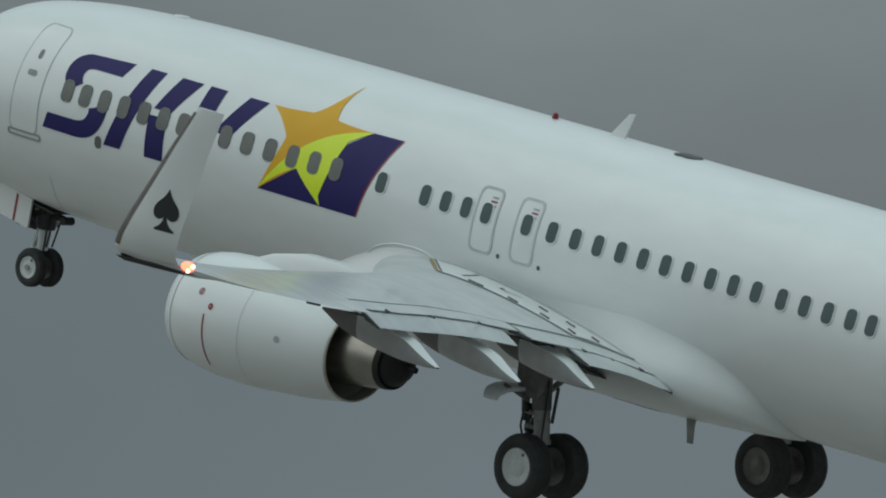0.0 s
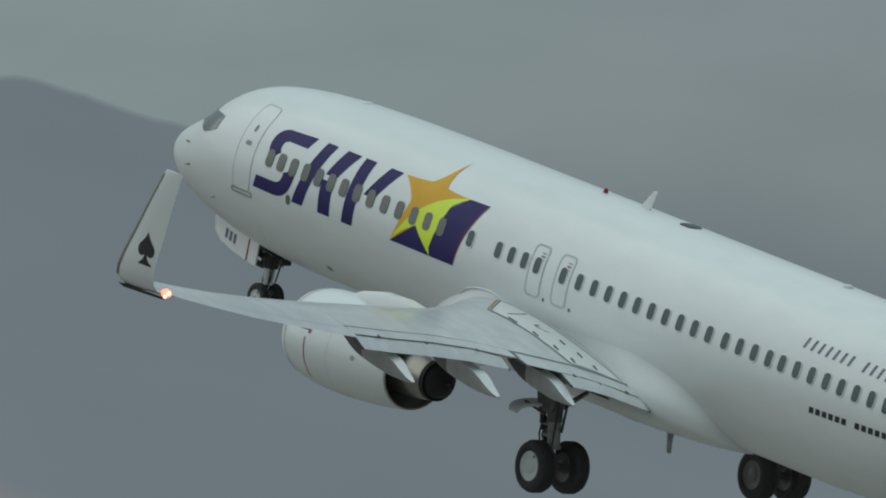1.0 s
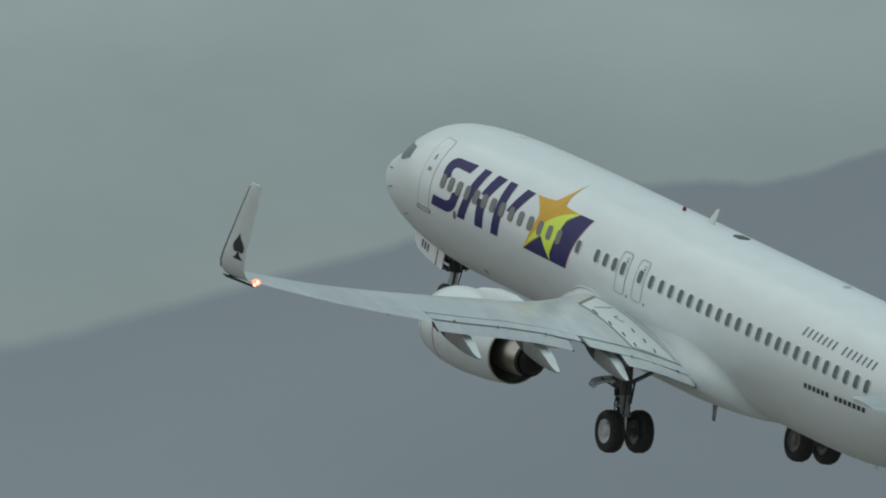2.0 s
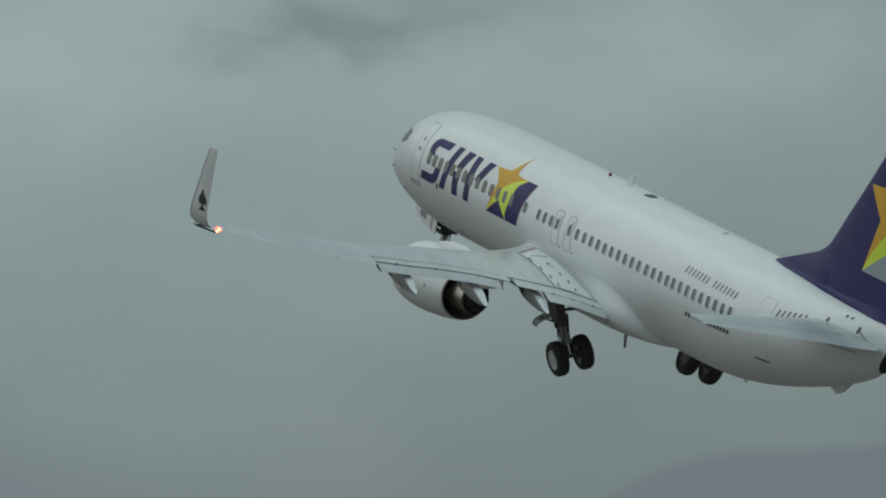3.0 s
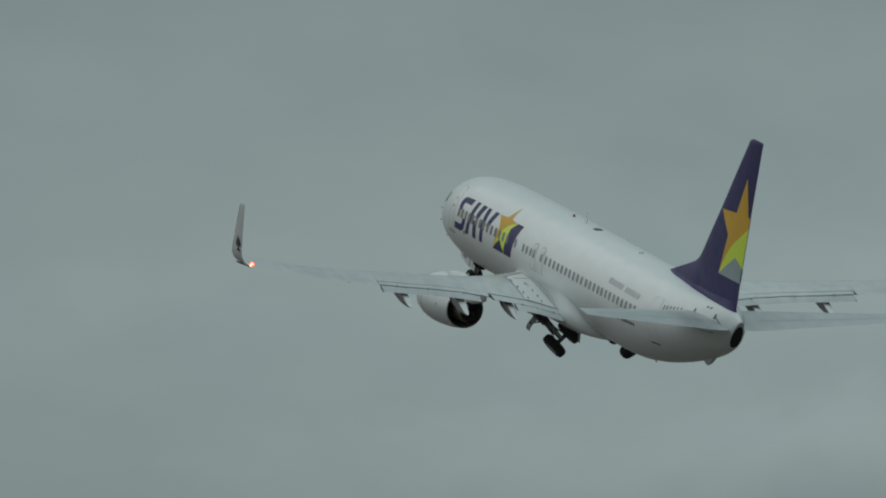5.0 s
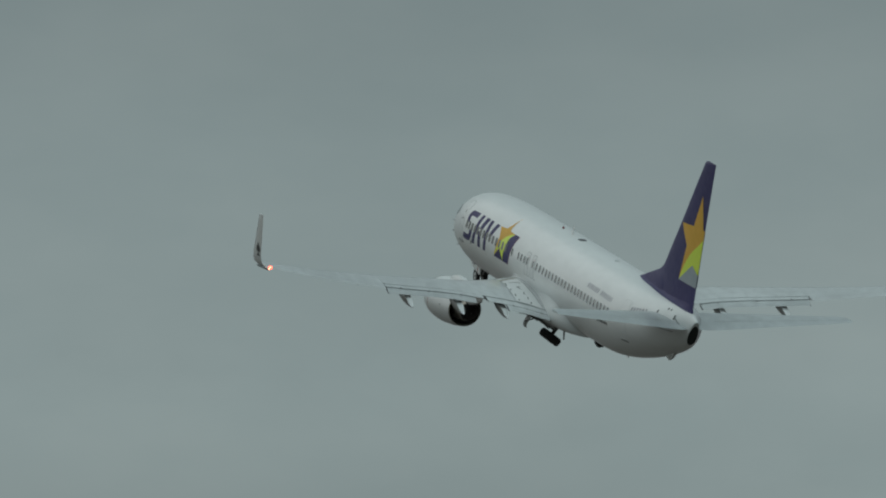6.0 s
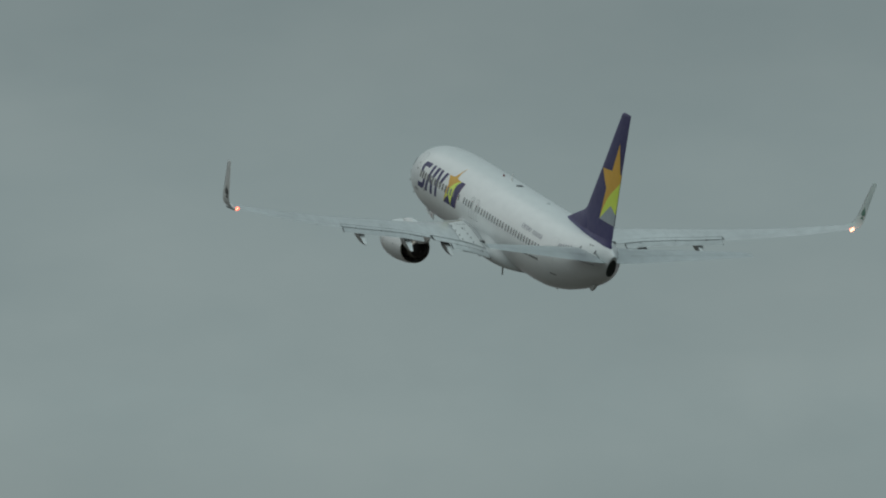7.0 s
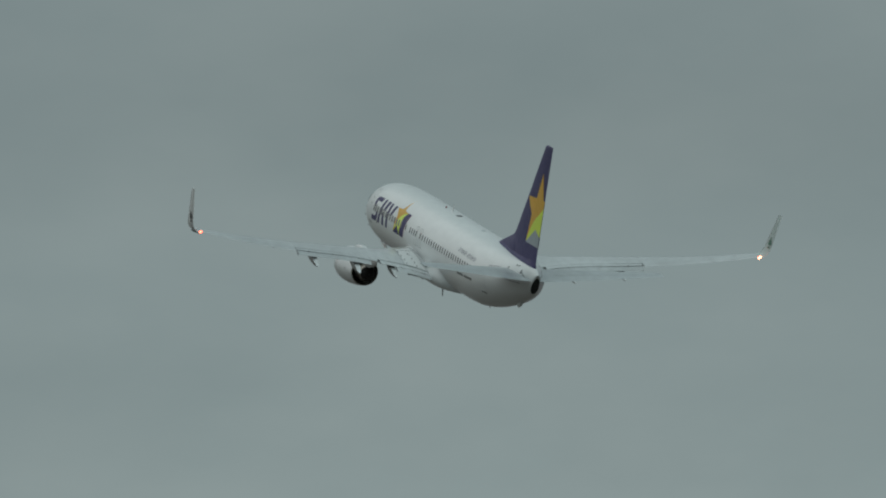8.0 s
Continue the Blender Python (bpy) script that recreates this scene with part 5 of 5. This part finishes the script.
def build_ground():
    m = material("airfield_ground", (0.3, 0.285, 0.26), 0.9, grain=0.3, grain_scale=0.02)
    nt = m.node_tree
    sc = next(n for n in nt.nodes if n.bl_idname == "ShaderNodeVectorMath")
    co = next(n for n in nt.nodes if n.bl_idname == "ShaderNodeTexCoord")
    # unseen ground, made paler near to bounce light onto the belly, darker beyond
    sep = nt.nodes.new("ShaderNodeSeparateXYZ")
    nt.links.new(co.outputs["Object"], sep.inputs[0])
    far = nt.nodes.new("ShaderNodeMapRange")
    far.inputs["From Min"].default_value, far.inputs["From Max"].default_value = 290.0, 470.0
    nt.links.new(sep.outputs["Y"], far.inputs["Value"])
    mix = nt.nodes.new("ShaderNodeMix")
    mix.data_type = "RGBA"
    mix.inputs[6].default_value, mix.inputs[7].default_value = (0.255, 0.240, 0.220, 1), (0.100, 0.088, 0.076, 1)
    nt.links.new(far.outputs[0], mix.inputs[0])
    nt.links.new(mix.outputs[2], sc.inputs[0])
    bm = bmesh.new()
    rings = [0, 30, 100, 300, 800, 1600, 3000, 6000, 12000]
    rows = [[bm.verts.new((0, 0, 0))]]
    for r in rings[1:]:
        rows.append([bm.verts.new((r * math.cos(2 * math.pi * k / 64), r * math.sin(2 * math.pi * k / 64), 0)) for k in range(64)])
    for k in range(64):
        bm.faces.new((rows[0][0], rows[1][k], rows[1][(k + 1) % 64]))
    for a, b in zip(rows[1:], rows[2:]):
        for k in range(64):
            bm.faces.new((a[k], b[k], b[(k + 1) % 64], a[(k + 1) % 64]))
    me = bpy.data.meshes.new("ground")
    bm.to_mesh(me)
    bm.free()
    me.materials.append(m)
    tagged(new("ground", me), "unseen flat airfield, paler near for bounced light and darker beyond", "ground", kind="structure")


build_ground()
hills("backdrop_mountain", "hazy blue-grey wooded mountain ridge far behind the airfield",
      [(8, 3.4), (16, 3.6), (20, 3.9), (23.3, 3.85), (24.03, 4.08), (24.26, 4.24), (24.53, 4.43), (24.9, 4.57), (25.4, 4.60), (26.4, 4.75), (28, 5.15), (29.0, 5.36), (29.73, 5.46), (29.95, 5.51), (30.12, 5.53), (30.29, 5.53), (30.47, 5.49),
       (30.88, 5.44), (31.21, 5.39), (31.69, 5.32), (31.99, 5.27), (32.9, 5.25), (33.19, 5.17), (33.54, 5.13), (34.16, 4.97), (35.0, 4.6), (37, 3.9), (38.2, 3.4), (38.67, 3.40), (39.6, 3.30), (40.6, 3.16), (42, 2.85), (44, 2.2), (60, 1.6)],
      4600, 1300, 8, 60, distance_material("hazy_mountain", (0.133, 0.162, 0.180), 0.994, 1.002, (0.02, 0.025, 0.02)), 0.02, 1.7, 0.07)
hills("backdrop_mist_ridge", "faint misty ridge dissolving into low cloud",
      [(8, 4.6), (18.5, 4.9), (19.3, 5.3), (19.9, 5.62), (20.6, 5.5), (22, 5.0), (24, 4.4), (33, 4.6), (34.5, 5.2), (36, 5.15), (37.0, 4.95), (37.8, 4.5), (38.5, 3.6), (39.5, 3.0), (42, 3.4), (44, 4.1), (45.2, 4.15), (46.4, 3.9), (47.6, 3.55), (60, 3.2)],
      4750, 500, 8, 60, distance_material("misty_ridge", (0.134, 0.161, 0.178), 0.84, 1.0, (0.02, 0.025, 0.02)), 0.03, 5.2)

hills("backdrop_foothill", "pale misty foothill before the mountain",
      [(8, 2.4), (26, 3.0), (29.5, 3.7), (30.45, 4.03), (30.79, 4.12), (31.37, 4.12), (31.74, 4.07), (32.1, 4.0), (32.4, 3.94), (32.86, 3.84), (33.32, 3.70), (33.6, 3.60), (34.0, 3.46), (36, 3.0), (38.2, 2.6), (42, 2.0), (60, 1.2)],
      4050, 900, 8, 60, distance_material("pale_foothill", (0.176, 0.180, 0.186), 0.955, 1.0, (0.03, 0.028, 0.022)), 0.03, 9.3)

build_fuselage()
build_cabin_details()
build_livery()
for side in (1, -1):
    build_wing(side)
    build_engine(side)
build_tail()
build_belly()
port_brace, starboard_brace = build_brace(1), build_brace(-1)
port_gear, starboard_gear, nose_gear = build_main_gear(1), build_main_gear(-1), build_nose_gear()


def motions():
    # the airliner's way: seconds, place, bank, pitch and heading
    flight = [
        (0.0, 173.375, 182.109, 19.389, -1.8930, -14.1140, 90.0000),
        (0.1, 173.924, 189.637, 20.342, -1.7648, -14.4078, 90.0000),
        (0.2, 174.353, 197.314, 21.300, -1.6270, -14.6977, 90.0000),
        (0.3, 174.697, 205.097, 22.262, -1.4801, -14.9809, 90.0000),
        (0.4, 174.995, 212.939, 23.227, -1.3248, -15.2544, 90.0000),
        (0.5, 175.296, 220.794, 24.195, -1.1619, -15.5152, 90.0000),
        (0.6, 175.643, 228.625, 25.164, -0.9924, -15.7610, 90.0000),
        (0.7, 176.045, 236.443, 26.136, -0.8164, -15.9909, 90.0000),
        (0.8, 176.495, 244.273, 27.108, -0.6337, -16.2046, 90.0000),
        (0.9, 176.981, 252.140, 28.082, -0.4442, -16.4019, 90.0000),
        (1.0, 177.493, 260.069, 29.057, -0.2478, -16.5826, 90.0000),
        (1.1, 178.011, 268.074, 30.034, -0.0460, -16.7466, 90.0000),
        (1.2, 178.513, 276.114, 31.012, 0.1524, -16.8949, 90.0000),
        (1.3, 178.976, 284.132, 31.992, 0.3365, -17.0286, 90.0000),
        (1.4, 179.377, 292.061, 32.975, 0.4955, -17.1491, 90.0000),
        (1.5, 179.694, 299.830, 33.960, 0.6187, -17.2576, 90.0000),
        (1.6, 179.920, 307.416, 34.948, 0.6986, -17.3528, 90.0000),
        (1.7, 180.098, 315.026, 35.935, 0.7414, -17.4234, 90.0000),
        (1.8, 180.272, 322.883, 36.917, 0.7561, -17.4584, 90.0000),
        (1.9, 180.449, 331.000, 37.896, 0.7493, -17.4598, 90.0000),
        (2.0, 180.632, 339.325, 38.873, 0.7272, -17.4327, 90.0000),
        (2.1, 180.825, 347.807, 39.849, 0.6958, -17.3825, 90.0000),
        (2.2, 181.035, 356.388, 40.826, 0.6612, -17.3145, 90.0000),
        (2.3, 181.273, 365.006, 41.806, 0.6298, -17.2343, 90.0000),
        (2.4, 181.552, 373.594, 42.790, 0.6077, -17.1474, 90.0000),
        (2.5, 181.888, 382.080, 43.781, 0.6013, -17.0593, 90.0000),
        (2.6, 182.298, 390.389, 44.779, 0.6168, -16.9757, 90.0000),
        (2.7, 182.803, 398.440, 45.786, 0.6608, -16.9021, 90.0000),
        (2.8, 183.427, 406.148, 46.805, 0.7394, -16.8444, 90.0000),
        (2.9, 184.159, 413.505, 47.835, 0.8433, -16.8039, 90.0000),
        (3.0, 184.852, 420.842, 48.872, 0.8995, -16.7652, 90.0000),
        (3.1, 185.348, 428.499, 49.911, 0.8400, -16.7122, 90.0000),
        (3.2, 185.654, 436.459, 50.953, 0.6790, -16.6450, 90.0000),
        (3.3, 185.824, 444.612, 51.997, 0.4513, -16.5677, 90.0000),
        (3.4, 185.919, 452.841, 53.047, 0.1917, -16.4844, 90.0000),
        (3.5, 186.011, 461.022, 54.102, -0.0654, -16.3992, 90.0000),
        (3.6, 186.164, 469.058, 55.164, -0.2912, -16.3156, 90.0000),
        (3.7, 186.407, 476.974, 56.233, -0.4800, -16.2347, 90.0000),
        (3.8, 186.755, 484.830, 57.310, -0.6316, -16.1567, 90.0000),
        (3.9, 187.222, 492.692, 58.393, -0.7460, -16.0820, 90.0000),
        (4.0, 187.824, 500.627, 59.485, -0.8229, -16.0110, 90.0000),
        (4.1, 188.560, 508.686, 60.584, -0.8640, -15.9442, 90.0000),
        (4.2, 189.375, 516.827, 61.691, -0.8779, -15.8840, 90.0000),
        (4.3, 190.200, 524.983, 62.808, -0.8748, -15.8333, 90.0000),
        (4.4, 190.962, 533.080, 63.935, -0.8651, -15.7949, 90.0000),
        (4.5, 191.582, 541.038, 65.072, -0.8590, -15.7716, 90.0000),
        (4.6, 192.013, 548.812, 66.222, -0.8629, -15.7656, 90.0000),
        (4.7, 192.326, 556.495, 67.383, -0.8679, -15.7761, 90.0000),
        (4.8, 192.611, 564.202, 68.554, -0.8638, -15.8014, 90.0000),
        (4.9, 192.891, 571.953, 69.736, -0.8491, -15.8390, 90.0000),
        (5.0, 193.174, 579.746, 70.927, -0.8246, -15.8864, 90.0000),
        (5.1, 193.466, 587.576, 72.127, -0.7909, -15.9409, 90.0000),
        (5.2, 193.774, 595.439, 73.334, -0.7490, -16.0001, 90.0000),
        (5.3, 194.108, 603.333, 74.549, -0.6994, -16.0613, 90.0000),
        (5.4, 194.475, 611.252, 75.769, -0.6431, -16.1220, 90.0000),
        (5.5, 194.885, 619.192, 76.996, -0.5807, -16.1795, 90.0000),
        (5.6, 195.347, 627.151, 78.226, -0.5131, -16.2313, 90.0000),
        (5.7, 195.871, 635.123, 79.461, -0.4411, -16.2748, 90.0000),
        (5.8, 196.466, 643.104, 80.699, -0.3655, -16.3074, 90.0000),
        (5.9, 197.145, 651.091, 81.939, -0.2870, -16.3265, 90.0000),
        (6.0, 197.918, 659.079, 83.181, -0.2065, -16.3296, 90.0000),
        (6.1, 198.788, 667.066, 84.424, -0.1255, -16.3155, 90.0000),
        (6.2, 199.728, 675.065, 85.670, -0.0491, -16.2892, 90.0000),
        (6.3, 200.699, 683.090, 86.920, 0.0168, -16.2573, 90.0000),
        (6.4, 201.663, 691.155, 88.177, 0.0666, -16.2262, 90.0000),
        (6.5, 202.576, 699.276, 89.443, 0.0942, -16.2023, 90.0000),
        (6.6, 203.404, 707.455, 90.718, 0.0970, -16.1900, 90.0000),
        (6.7, 204.144, 715.650, 92.002, 0.0836, -16.1851, 90.0000),
        (6.8, 204.803, 723.804, 93.293, 0.0658, -16.1813, 90.0000),
        (6.9, 205.387, 731.858, 94.589, 0.0553, -16.1723, 90.0000),
        (7.0, 205.906, 739.750, 95.887, 0.0640, -16.1518, 90.0000),
        (7.1, 206.367, 747.444, 97.188, 0.1004, -16.1154, 90.0000),
        (7.2, 206.779, 755.006, 98.490, 0.1604, -16.0662, 90.0000),
        (7.3, 207.149, 762.535, 99.797, 0.2368, -16.0089, 90.0000),
        (7.4, 207.482, 770.131, 101.109, 0.3223, -15.9483, 90.0000),
        (7.5, 207.783, 777.900, 102.428, 0.4096, -15.8892, 90.0000),
        (7.6, 208.058, 785.926, 103.755, 0.4929, -15.8353, 90.0000),
        (7.7, 208.306, 794.199, 105.090, 0.5719, -15.7861, 90.0000),
        (7.8, 208.528, 802.682, 106.432, 0.6479, -15.7404, 90.0000),
        (7.9, 208.726, 811.339, 107.781, 0.7220, -15.6967, 90.0000),
        (8.0, 208.901, 820.130, 109.137, 0.7954, -15.6537, 90.0000),
    ]
    walk(airplane, [(t, pose(x, y, z, a, b, c)) for t, x, y, z, a, b, c in flight])
    # the gear folds away
    main = ((0, 0), (1.7, 0), (2.3, 7), (2.8, 15), (3.5, 25), (4.0, 32), (4.5, 39), (5.25, 47), (6.0, 56), (6.5, 71), (7.0, 88), (8.0, 88))
    walk(port_gear, [(t, pose(GEAR_AT[0], GEAR_AT[1], GEAR_AT[2], -a)) for t, a in main])
    walk(starboard_gear, [(t, pose(GEAR_AT[0], -GEAR_AT[1], GEAR_AT[2], a)) for t, a in main])
    fold = ((0, 0), (1.7, 0), (2.8, 16), (3.5, 26), (4.5, 36), (8.0, 36))
    walk(port_brace, [(t, pose(BRACE_AT[0], BRACE_AT[1], BRACE_AT[2], a)) for t, a in fold])
    walk(starboard_brace, [(t, pose(BRACE_AT[0], -BRACE_AT[1], BRACE_AT[2], -a)) for t, a in fold])
    nose = ((0, 0), (2.0, 0), (3.0, 6), (4.5, 24), (6.0, 44), (6.5, 57), (7.0, 82), (7.3, 96), (8.0, 96))
    walk(nose_gear, [(t, pose(*NOSE_AT, 0, -a, 0)) for t, a in nose])


motions()
